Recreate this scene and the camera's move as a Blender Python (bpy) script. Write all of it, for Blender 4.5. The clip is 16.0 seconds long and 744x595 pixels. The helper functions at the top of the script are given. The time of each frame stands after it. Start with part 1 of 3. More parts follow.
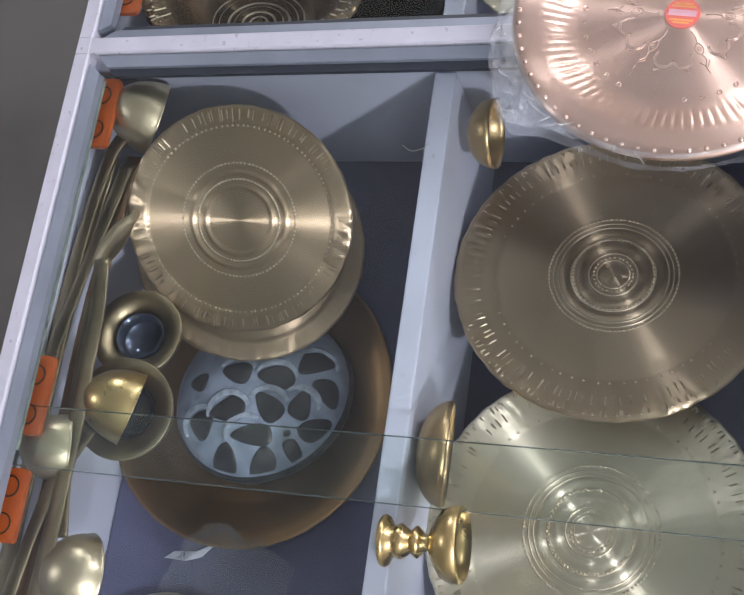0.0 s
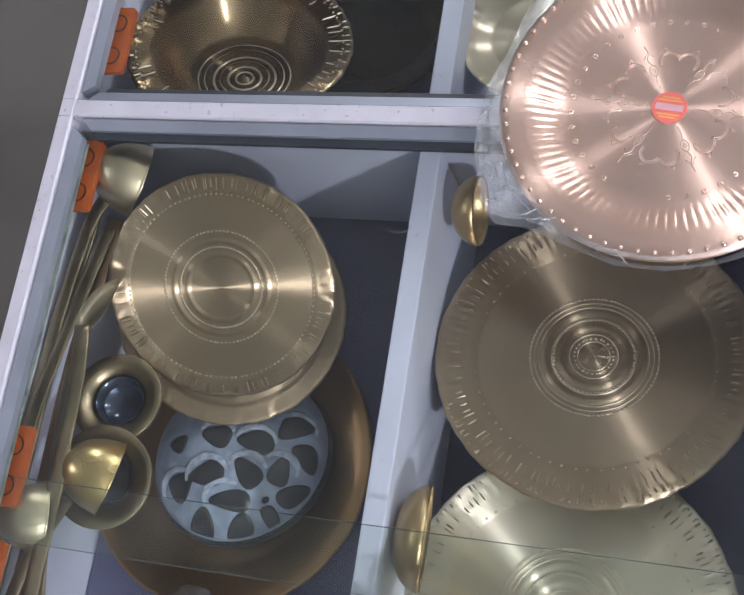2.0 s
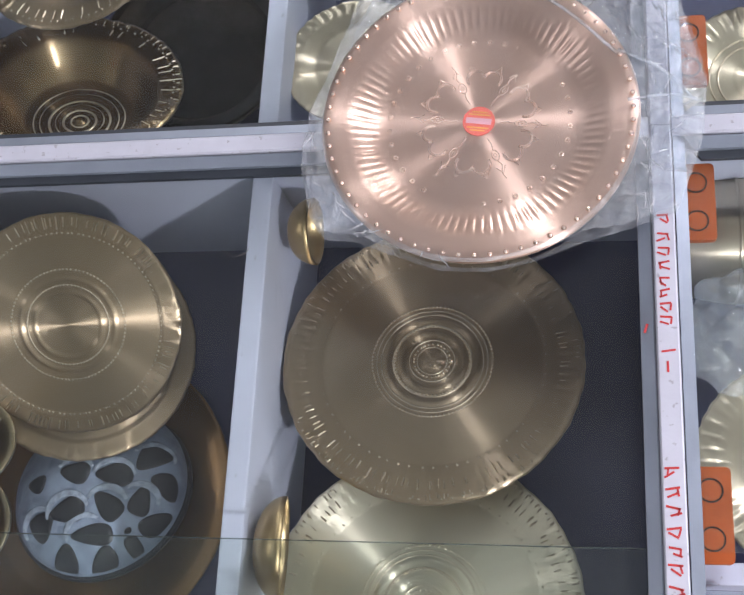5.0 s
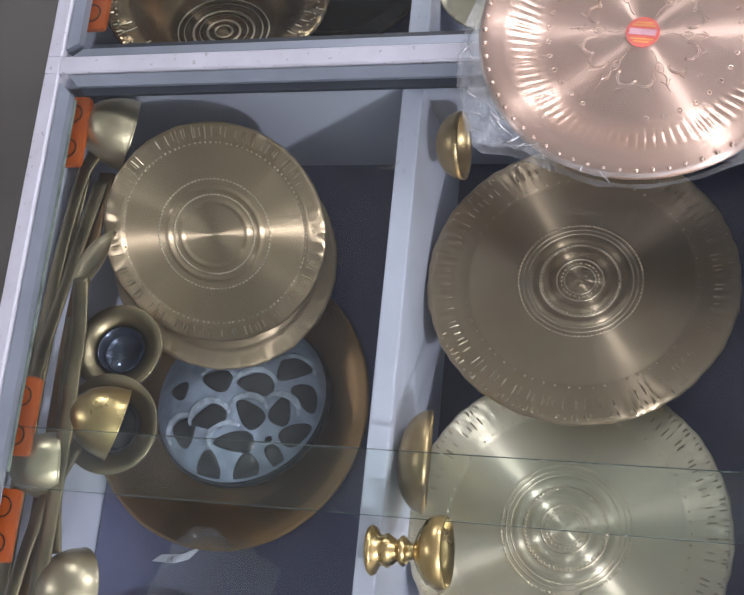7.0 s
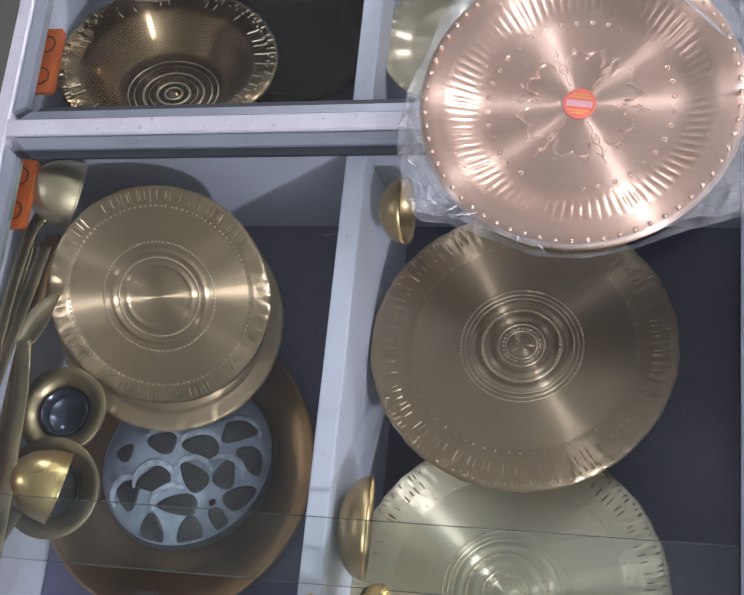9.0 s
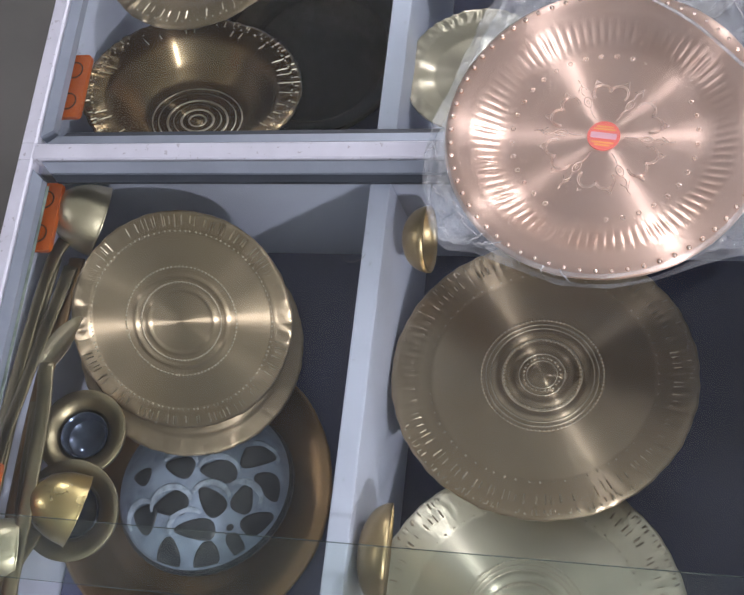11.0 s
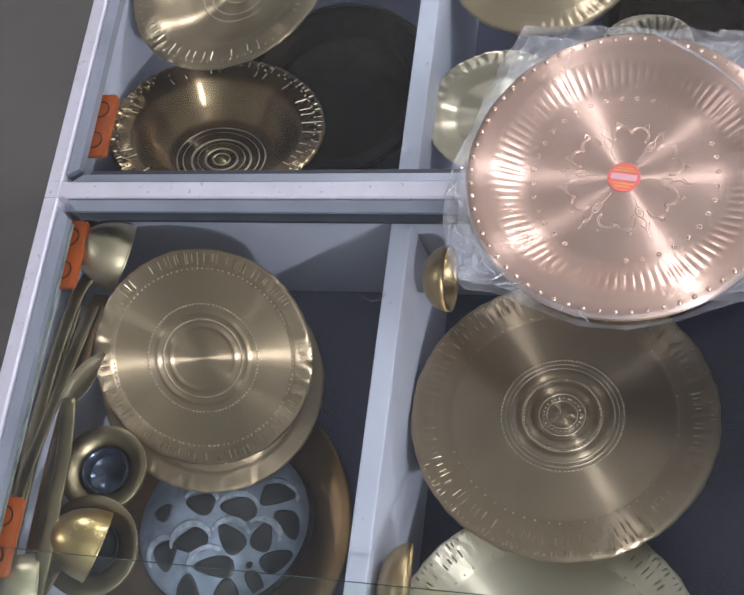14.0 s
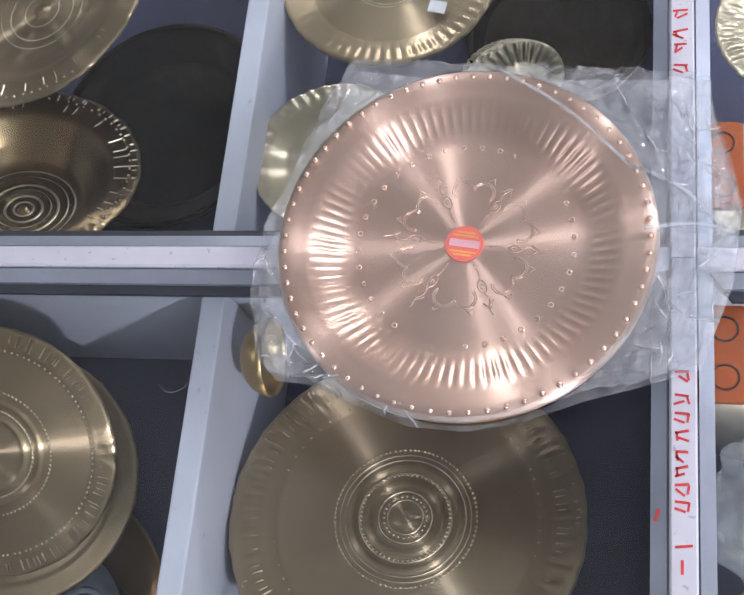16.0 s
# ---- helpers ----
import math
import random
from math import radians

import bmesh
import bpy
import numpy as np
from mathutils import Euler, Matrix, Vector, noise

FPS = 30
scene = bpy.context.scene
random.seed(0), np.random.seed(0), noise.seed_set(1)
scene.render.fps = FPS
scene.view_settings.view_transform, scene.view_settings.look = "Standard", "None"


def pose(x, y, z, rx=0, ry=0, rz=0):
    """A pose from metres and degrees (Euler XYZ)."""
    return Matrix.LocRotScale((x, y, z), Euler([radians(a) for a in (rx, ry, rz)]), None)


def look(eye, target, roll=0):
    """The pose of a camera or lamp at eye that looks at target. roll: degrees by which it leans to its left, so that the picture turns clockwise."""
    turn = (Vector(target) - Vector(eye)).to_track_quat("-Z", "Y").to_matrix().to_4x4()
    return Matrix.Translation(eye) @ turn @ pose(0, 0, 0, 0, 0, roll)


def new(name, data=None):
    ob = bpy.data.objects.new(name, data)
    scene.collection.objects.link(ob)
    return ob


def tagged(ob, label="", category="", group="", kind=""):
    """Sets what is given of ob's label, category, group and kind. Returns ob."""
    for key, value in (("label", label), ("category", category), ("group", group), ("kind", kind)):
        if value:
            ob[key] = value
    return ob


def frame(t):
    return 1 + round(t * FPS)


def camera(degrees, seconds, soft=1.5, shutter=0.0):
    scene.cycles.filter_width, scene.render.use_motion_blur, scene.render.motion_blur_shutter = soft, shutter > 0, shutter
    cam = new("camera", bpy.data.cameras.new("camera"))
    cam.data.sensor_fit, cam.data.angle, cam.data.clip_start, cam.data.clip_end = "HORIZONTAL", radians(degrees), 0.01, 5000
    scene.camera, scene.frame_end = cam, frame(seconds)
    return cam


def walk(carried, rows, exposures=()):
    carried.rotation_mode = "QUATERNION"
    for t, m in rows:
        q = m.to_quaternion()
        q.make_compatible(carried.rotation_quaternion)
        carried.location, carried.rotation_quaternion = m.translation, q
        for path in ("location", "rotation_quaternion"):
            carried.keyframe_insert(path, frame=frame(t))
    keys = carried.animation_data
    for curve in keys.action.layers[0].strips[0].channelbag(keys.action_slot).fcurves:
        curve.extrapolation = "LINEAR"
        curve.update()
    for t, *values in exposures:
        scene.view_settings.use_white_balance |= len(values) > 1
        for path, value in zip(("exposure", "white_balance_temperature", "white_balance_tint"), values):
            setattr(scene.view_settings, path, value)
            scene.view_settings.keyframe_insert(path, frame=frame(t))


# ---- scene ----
cam = camera(36.3, 16.0)
PATH = [
    (0, (0.61, -0.515, 1.725), (-0.022, 0.082, -0.076), -41.1),
    (0.5, (0.613, -0.455, 1.739), (0.013, 0.035, -0.105), -45.6),
    (1, (0.603, -0.425, 1.744), (0.028, 0.087, -0.102), -42.0),
    (1.5, (0.605, -0.421, 1.748), (0.04, 0.127, -0.091), -40.1),
    (2, (0.605, -0.428, 1.754), (0.006, 0.13, -0.071), -40.3),
    (2.2, (0.606, -0.431, 1.759), (0.123, 0.146, -0.094), -34.0),
    (2.5, (0.633, -0.441, 1.747), (0.134, 0.031, -0.132), -39.7),
    (3, (0.656, -0.452, 1.764), (0.297, 0.088, -0.128), -29.9),
    (3.2, (0.663, -0.455, 1.766), (0.301, 0.135, -0.11), -28.1),
    (5.3, (0.635, -0.465, 1.784), (0.247, 0.196, -0.063), -29.8),
    (5.5, (0.63, -0.471, 1.787), (0.235, 0.194, -0.057), -30.2),
    (6, (0.628, -0.466, 1.793), (0.181, 0.206, -0.036), -29.5),
    (6.5, (0.613, -0.464, 1.799), (0.16, 0.21, -0.028), -28.8),
    (7, (0.596, -0.472, 1.777), (0.049, 0.049, -0.074), -42.7),
    (7.5, (0.588, -0.471, 1.771), (-0.007, 0.069, -0.06), -43.1),
    (8, (0.575, -0.46, 1.765), (0.007, 0.119, -0.064), -39.6),
    (8.5, (0.591, -0.458, 1.767), (0.101, 0.147, -0.075), -35.4),
    (8.7, (0.624, -0.452, 1.773), (0.125, 0.145, -0.07), -36.5),
    (10.8, (0.618, -0.449, 1.794), (0.101, 0.174, -0.034), -35.3),
    (11, (0.609, -0.458, 1.789), (0.098, 0.19, -0.033), -34.1),
    (11.5, (0.608, -0.462, 1.782), (0.07, 0.177, -0.035), -36.9),
    (12, (0.607, -0.466, 1.79), (0.069, 0.187, -0.022), -36.3),
    (12.5, (0.609, -0.466, 1.803), (0.078, 0.208, -0.004), -34.6),
    (13, (0.605, -0.46, 1.805), (0.067, 0.244, 0.012), -33.6),
    (13.5, (0.608, -0.453, 1.799), (0.095, 0.244, -0.004), -32.7),
    (14, (0.613, -0.455, 1.794), (0.06, 0.244, 0.003), -33.8),
    (14.5, (0.602, -0.455, 1.783), (0.031, 0.121, -0.045), -40.5),
    (15, (0.616, -0.418, 1.76), (0.093, 0.159, -0.082), -38.6),
    (15.5, (0.638, -0.384, 1.707), (0.164, 0.259, -0.126), -33.8),
    (16, (0.668, -0.322, 1.648), (0.218, 0.383, -0.169), -29.4),
]
walk(cam, [(t, look(eye, target, roll)) for t, eye, target, roll in PATH])

# ---------------------------------------------------------------- light
world = bpy.data.worlds.new("room")
scene.world = world
world.use_nodes = True
bg = world.node_tree.nodes["Background"]
bg.inputs[0].default_value = (0.75, 0.82, 1.0, 1)
bg.inputs[1].default_value = 0.13
scene.view_settings.exposure = 0.09


def bulb(at, watts, colour, size=0.07):
    data = bpy.data.lights.new("unseen_bulb", "POINT")
    data.energy, data.color, data.shadow_soft_size = watts, colour, size
    new("unseen_bulb", data).location = at


COOL = (0.98, 0.95, 1.06)
bulb((2.2, -1.9, 2.45), 150, COOL, 0.06)
bulb((2.7, 1.45, 2.5), 80, COOL)
bulb((-0.3, 2.95, 2.5), 42, COOL)
# weak fill added on the left to brighten the floor, no known lamp
bulb((-1.75, -0.45, 2.5), 16, COOL)
bulb((1.9, 2.95, 2.5), 38, COOL)


# ---------------------------------------------------------------- materials
def mat(name, colour, rough=0.5, metal=0.0, var=0.15, scale=30.0, bump=0.1, fine=400.0, aniso=0.0, alt=None, coat=0.0, spots=0.0):
    m = bpy.data.materials.new(name)
    m.use_nodes = True
    nt = m.node_tree
    n, l = nt.nodes, nt.links
    b = n["Principled BSDF"]
    b.inputs["Metallic"].default_value = metal
    tc = n.new("ShaderNodeTexCoord")
    big = n.new("ShaderNodeTexNoise")
    big.inputs["Scale"].default_value, big.inputs["Detail"].default_value = scale, 2.5 if aniso else 6
    l.new(tc.outputs["Object"], big.inputs["Vector"])
    small = n.new("ShaderNodeTexNoise")
    small.inputs["Scale"].default_value, small.inputs["Detail"].default_value = fine, 3
    l.new(tc.outputs["Object"], small.inputs["Vector"])
    ramp = n.new("ShaderNodeValToRGB")
    a = alt or tuple(c * (1 - var * 2) for c in colour)
    ramp.color_ramp.elements[0].color = (*a, 1)
    ramp.color_ramp.elements[1].color = (*colour, 1)
    ramp.color_ramp.elements[0].position, ramp.color_ramp.elements[1].position = (0.15, 0.85) if aniso else (0.3, 0.62)
    l.new(big.outputs["Fac"], ramp.inputs["Fac"])
    out = ramp.outputs["Color"]
    if spots:
        sp = n.new("ShaderNodeTexNoise")
        sp.inputs["Scale"].default_value, sp.inputs["Detail"].default_value = 160, 2
        l.new(tc.outputs["Object"], sp.inputs["Vector"])
        r2 = n.new("ShaderNodeValToRGB")
        r2.color_ramp.elements[0].position, r2.color_ramp.elements[1].position = 0.66, 0.72
        l.new(sp.outputs["Fac"], r2.inputs["Fac"])
        mx = n.new("ShaderNodeMix")
        mx.data_type = "RGBA"
        fac = n.new("ShaderNodeMath")
        fac.operation = "MULTIPLY"
        fac.inputs[1].default_value = spots
        l.new(r2.outputs["Color"], fac.inputs[0])
        l.new(fac.outputs[0], mx.inputs[0])
        l.new(out, mx.inputs[6])
        mx.inputs[7].default_value = (0.12, 0.10, 0.09, 1)
        out = mx.outputs[2]
    l.new(out, b.inputs["Base Color"])
    mr = n.new("ShaderNodeMapRange")
    mr.inputs["To Min"].default_value, mr.inputs["To Max"].default_value = max(rough - (0.015 if aniso else 0.06), 0.03), min(rough + (0.015 if aniso else 0.06), 1)
    l.new(big.outputs["Fac"], mr.inputs["Value"])
    l.new(mr.outputs["Result"], b.inputs["Roughness"])
    bp = n.new("ShaderNodeBump")
    bp.inputs["Strength"].default_value, bp.inputs["Distance"].default_value = bump, 0.001
    l.new(small.outputs["Fac"], bp.inputs["Height"])
    if bump:
        l.new(bp.outputs["Normal"], b.inputs["Normal"])
    if aniso:
        b.inputs["Anisotropic"].default_value = aniso
        b.inputs["Anisotropic Rotation"].default_value = 0.25
        tg = n.new("ShaderNodeTangent")
        tg.direction_type, tg.axis = "RADIAL", "Z"
        l.new(tg.outputs["Tangent"], b.inputs["Tangent"])
        # fine turning marks, concentric with the lathe axis
        sep = n.new("ShaderNodeSeparateXYZ")
        l.new(tc.outputs["Object"], sep.inputs[0])
        comb = n.new("ShaderNodeCombineXYZ")
        l.new(sep.outputs[0], comb.inputs[0])
        l.new(sep.outputs[1], comb.inputs[1])
        ln = n.new("ShaderNodeVectorMath")
        ln.operation = "LENGTH"
        l.new(comb.outputs[0], ln.inputs[0])
        rings = n.new("ShaderNodeTexNoise")
        rings.noise_dimensions = "1D"
        rings.inputs["Scale"].default_value, rings.inputs["Detail"].default_value = 260, 2
        l.new(ln.outputs["Value"], rings.inputs["W"])
        b2 = n.new("ShaderNodeBump")
        b2.inputs["Strength"].default_value, b2.inputs["Distance"].default_value = 0.06, 0.0006
        l.new(rings.outputs["Fac"], b2.inputs["Height"])
        if bump:
            l.new(b2.outputs["Normal"], b.inputs["Normal"])
    if coat:
        b.inputs["Coat Weight"].default_value = coat
    return m


def clear(name, tint, rough=0.02, haze=0.0, bump=0.0, scale=60.0, shine=0.02):
    m = bpy.data.materials.new(name)
    m.use_nodes = True
    nt = m.node_tree
    n, l = nt.nodes, nt.links
    n.remove(n["Principled BSDF"])
    tr = n.new("ShaderNodeBsdfTransparent")
    tr.inputs[0].default_value = (*tint, 1)
    gl = n.new("ShaderNodeBsdfGlossy")
    gl.inputs["Roughness"].default_value = rough
    lw = n.new("ShaderNodeLayerWeight")
    lw.inputs["Blend"].default_value = 0.5
    pw = n.new("ShaderNodeMath")
    pw.operation = "POWER"
    pw.inputs[1].default_value = 4.0
    l.new(lw.outputs["Facing"], pw.inputs[0])
    fr = n.new("ShaderNodeMath")
    fr.operation = "MULTIPLY_ADD"
    fr.inputs[1].default_value, fr.inputs[2].default_value = 0.8, shine
    l.new(pw.outputs[0], fr.inputs[0])
    mix = n.new("ShaderNodeMixShader")
    l.new(fr.outputs[0], mix.inputs[0])
    base = tr.outputs[0]
    tc = n.new("ShaderNodeTexCoord")
    ns = n.new("ShaderNodeTexNoise")
    ns.inputs["Scale"].default_value, ns.inputs["Detail"].default_value = scale, 5
    l.new(tc.outputs["Object"], ns.inputs["Vector"])
    if haze:
        df = n.new("ShaderNodeBsdfDiffuse")
        df.inputs[0].default_value = (0.8, 0.83, 0.85, 1)
        m2 = n.new("ShaderNodeMixShader")
        mr = n.new("ShaderNodeMapRange")
        mr.inputs["From Min"].default_value, mr.inputs["From Max"].default_value = 0.35, 0.7
        mr.inputs["To Min"].default_value, mr.inputs["To Max"].default_value = haze * 0.4, haze * 1.5
        l.new(ns.outputs["Fac"], mr.inputs["Value"])
        l.new(mr.outputs["Result"], m2.inputs[0])
        l.new(tr.outputs[0], m2.inputs[1])
        l.new(df.outputs[0], m2.inputs[2])
        base = m2.outputs[0]
    if bump:
        vor = n.new("ShaderNodeTexVoronoi")
        vor.inputs["Scale"].default_value = scale
        l.new(tc.outputs["Object"], vor.inputs["Vector"])
        add = n.new("ShaderNodeMath")
        add.operation = "ADD"
        l.new(vor.outputs["Distance"], add.inputs[0])
        l.new(ns.outputs["Fac"], add.inputs[1])
        bp = n.new("ShaderNodeBump")
        bp.inputs["Strength"].default_value, bp.inputs["Distance"].default_value = bump, 0.004
        l.new(add.outputs[0], bp.inputs["Height"])
        l.new(bp.outputs["Normal"], gl.inputs["Normal"])
        l.new(bp.outputs["Normal"], lw.inputs["Normal"])
    l.new(base, mix.inputs[1])
    l.new(gl.outputs[0], mix.inputs[2])
    l.new(mix.outputs[0], n["Material Output"].inputs[0])
    return m


WHITE = mat("white_painted_aluminium", (0.54, 0.55, 0.62), 0.38, var=0.06, scale=25, bump=0.08, spots=0.4)
BEAD = mat("grey_aluminium_bead", (0.25, 0.285, 0.34), 0.35, metal=0.3, var=0.08, scale=18)
GASKET = mat("dark_rubber_gasket", (0.030, 0.038, 0.050), 0.5, var=0.1)
PANEL = mat("white_laminate", (0.52, 0.55, 0.67), 0.55, var=0.07, scale=9, bump=0.04, spots=0.3)
LINING = mat("dark_blue_grey_lining_cloth", (0.092, 0.098, 0.185), 0.75, var=0.12, scale=7, bump=0.25, fine=900)
GLASS = clear("counter_glass", (0.955, 0.98, 0.965), 0.015, haze=0.007, scale=9)
GLASS_EDGE = mat("green_glass_edge", (0.10, 0.14, 0.13), 0.25, var=0.1)
FILM = clear("crumpled_clear_plastic", (0.90, 0.93, 0.96), 0.07, haze=0.17, bump=1.0, scale=55, shine=0.10)
# paler, shinier film for the glints drawn along creases
CREASE_GLINT = clear("white_crease_glint", (0.95, 0.96, 0.98), 0.18, haze=0.25, scale=80, shine=0.35)
TIGHT = clear("tight_clear_plastic", (0.965, 0.975, 0.985), 0.06, haze=0.035, scale=20, shine=0.02)
COPPER = mat("polished_copper", (0.80, 0.58, 0.46), 0.31, metal=1, var=0.05, scale=14, aniso=1.0, bump=0.0)
# same copper, lightened: the gleam of lines and beads is in its colour
COPPER_ENG = mat("lit_engraved_copper", (0.88, 0.68, 0.56), 0.22, metal=1, var=0.04)
TURNED = dict(metal=1, aniso=1.0, bump=0.0)
BRONZE = mat("turned_bell_metal", (0.58, 0.47, 0.34), 0.32, alt=(0.40, 0.30, 0.20), scale=10, **TURNED)
PALE = mat("pale_bell_metal", (0.60, 0.53, 0.41), 0.31, var=0.13, scale=16, **TURNED)
WORN = mat("worn_bell_metal", (0.43, 0.34, 0.24), 0.31, alt=(0.35, 0.265, 0.17), scale=10, **TURNED)
# pale metal, lightened further for the glass reflection over this plate
GLARED = mat("glare_lightened_bell_metal", (0.80, 0.73, 0.57), 0.33, var=0.10, scale=16, **TURNED)
AMBER = mat("amber_bell_metal", (0.36, 0.285, 0.18), 0.25, alt=(0.24, 0.14, 0.06), scale=16, **TURNED)
BRASS = mat("worn_brass", (0.58, 0.46, 0.27), 0.30, metal=1, var=0.16, scale=30, bump=0.08)
GOLD = mat("yellow_brass", (0.64, 0.49, 0.23), 0.28, metal=1, var=0.12, scale=30, bump=0.05)
DULL = mat("dull_old_brass", (0.36, 0.22, 0.11), 0.36, metal=1, var=0.2, scale=10, bump=0.08)
DARKMETAL = mat("brownish_black_metal", (0.030, 0.019, 0.010), 0.12, metal=1, var=0.2, scale=7, alt=(0.004, 0.004, 0.004), bump=0.03)
STEEL = mat("dull_steel", (0.55, 0.56, 0.52), 0.3, metal=1, var=0.08, aniso=0.5)
ORANGE = mat("orange_plastic", (0.40, 0.078, 0.008), 0.5, var=0.08, scale=40)
BLACK = mat("black_ink", (0.03, 0.015, 0.01), 0.6)
RED = mat("red_marker_ink", (0.62, 0.05, 0.05), 0.5, var=0.15, scale=200)
STICKER = mat("red_paper_sticker", (0.80, 0.16, 0.12), 0.5, var=0.06)
STRIPE = mat("orange_sticker_print", (0.90, 0.42, 0.10), 0.5)
PALEPINK = mat("pink_sticker_print", (0.80, 0.45, 0.50), 0.5)
DOME = mat("grey_white_painted_enamel", (0.30, 0.365, 0.48), 0.4, var=0.22, scale=60, bump=0.3, fine=250)
DOMEDARK = mat("dark_enamel", (0.014, 0.017, 0.024), 0.35, alt=(0.05, 0.055, 0.06), scale=110)
PAPER = mat("white_paper", (0.72, 0.74, 0.8), 0.7, var=0.05)
SHOPFLOOR = mat("grey_cement_floor", (0.145, 0.142, 0.13), 0.55, var=0.12, scale=3, bump=0.1, fine=120)
WALL = mat("unseen_wall_paint", (0.50, 0.50, 0.47), 0.7, var=0.08, scale=2)
CEIL = mat("bounce_ceiling_paint", (0.72, 0.72, 0.72), 0.8, var=0.04, scale=2)
PALEB = mat("pale_brass", (0.62, 0.54, 0.38), 0.36, metal=1, var=0.12, scale=30, bump=0.06)
HANDLE = mat("dull_greenish_brass", (0.36, 0.30, 0.19), 0.36, metal=1, var=0.2, scale=25, bump=0.1)
OLDBRASS = mat("old_brown_brass", (0.50, 0.37, 0.20), 0.38, metal=1, var=0.18, scale=25, bump=0.08)
PUNCHED = mat("punched_bright_metal", (0.72, 0.62, 0.47), 0.40, metal=1, var=0.2, scale=60, bump=0.05)
FIBRE = mat("pale_fibre", (0.25, 0.25, 0.24), 0.7)


# ---------------------------------------------------------------- building helpers
def part(name, bm, material, parent=None, label="", smooth=False, m=None):
    me = bpy.data.meshes.new(name)
    bm.normal_update()
    bm.to_mesh(me)
    bm.free()
    if smooth:
        for p in me.polygons:
            p.use_smooth = True
    me.materials.append(material)
    ob = new(name, me)
    if parent is not None:
        ob.parent = parent
    if m is not None:
        ob.matrix_basis = m
    if label:
        ob["label"] = label
    return ob


def thing(name, m, label, category, group="", kind=""):
    ob = new(name)
    ob.matrix_basis = m
    return tagged(ob, label, category, group, kind)


def box_bm(x0, x1, y0, y1, z0, z1, bevel=0.0):
    bm = bmesh.new()
    bmesh.ops.create_cube(bm, size=1)
    for v in bm.verts:
        v.co = ((x0 + x1) / 2 + v.co.x * (x1 - x0), (y0 + y1) / 2 + v.co.y * (y1 - y0), (z0 + z1) / 2 + v.co.z * (z1 - z0))
    if bevel:
        bmesh.ops.bevel(bm, geom=bm.edges[:], offset=bevel, segments=2, affect="EDGES", profile=0.6)
    return bm


def lathe_bm(profile, seg=96, warp=None):
    """Turns (radius, height) pairs round z. warp(r, z, angle, index) may bend a point."""
    bm = bmesh.new()
    rings = []
    for k, (r, z) in enumerate(profile):
        if r < 1e-6:
            rings.append([bm.verts.new((0, 0, z))])
            continue
        ring = []
        for i in range(seg):
            a = 2 * math.pi * i / seg
            rr, zz = warp(r, z, a, k) if warp else (r, z)
            ring.append(bm.verts.new((rr * math.cos(a), rr * math.sin(a), zz)))
        rings.append(ring)
    for p, q in zip(rings, rings[1:]):
        for i in range(seg):
            j = (i + 1) % seg
            if len(p) == 1 and len(q) > 1:
                bm.faces.new((p[0], q[i], q[j]))
            elif len(q) == 1 and len(p) > 1:
                bm.faces.new((p[i], q[0], p[j]))
            elif len(p) > 1:
                bm.faces.new((p[i], q[i], q[j], p[j]))
    bmesh.ops.recalc_face_normals(bm, faces=bm.faces[:])
    return bm


def rod_bm(points, radius, sides=8, flat=1.0):
    """A bar along points, thinner in height by flat. radius may be a list."""
    bm = bmesh.new()
    pts = [Vector(p) for p in points]
    rad = radius if isinstance(radius, (list, tuple)) else [radius] * len(pts)
    rings = []
    for i, p in enumerate(pts):
        d = (pts[min(i + 1, len(pts) - 1)] - pts[max(i - 1, 0)]).normalized()
        side = d.cross(Vector((0, 0, 1)))
        side = side.normalized() if side.length > 1e-4 else Vector((1, 0, 0))
        up = side.cross(d)
        rings.append([bm.verts.new(p + rad[i] * (math.cos(a) * side + flat * math.sin(a) * up)) for a in (2 * math.pi * k / sides for k in range(sides))])
    for p, q in zip(rings, rings[1:]):
        for k in range(sides):
            bm.faces.new((p[k], p[(k + 1) % sides], q[(k + 1) % sides], q[k]))
    bm.faces.new(rings[0])
    bm.faces.new(rings[-1])
    bmesh.ops.recalc_face_normals(bm, faces=bm.faces[:])
    return bm


def bezier(points, n=12):
    """Points along a Catmull-Rom line."""
    p = [Vector(q) for q in points]
    p = [2 * p[0] - p[1], *p, 2 * p[-1] - p[-2]]
    out = []
    for i in range(1, len(p) - 2):
        for k in range(n):
            t = k / n
            out.append(0.5 * (2 * p[i] + (p[i + 1] - p[i - 1]) * t + (2 * p[i - 1] - 5 * p[i] + 4 * p[i + 1] - p[i + 2]) * t * t + (3 * p[i] - p[i - 1] - 3 * p[i + 1] + p[i + 2]) * t ** 3))
    return out + [p[-2]]


# ---------------------------------------------------------------- the shop around
FLOOR_Z = 0.66      # the lining inside the counter
TOP = 0.90
tagged(part("floor", box_bm(-3.5, 4.0, -3.2, 3.2, -0.1, 0.0), SHOPFLOOR), "grey cement shop floor beside the glass counter", "floor", kind="structure")
# walls and ceiling are out of view, added to enclose and bounce light
tagged(part("wall_north", box_bm(-3.5, 4.0, 3.2, 3.3, 0, 3.0), WALL), "unseen plain wall added to close the room", "wall", kind="structure")
tagged(part("wall_south", box_bm(-3.5, 4.0, -3.3, -3.2, 0, 3.0), WALL), "unseen plain wall added to close the room", "wall", kind="structure")
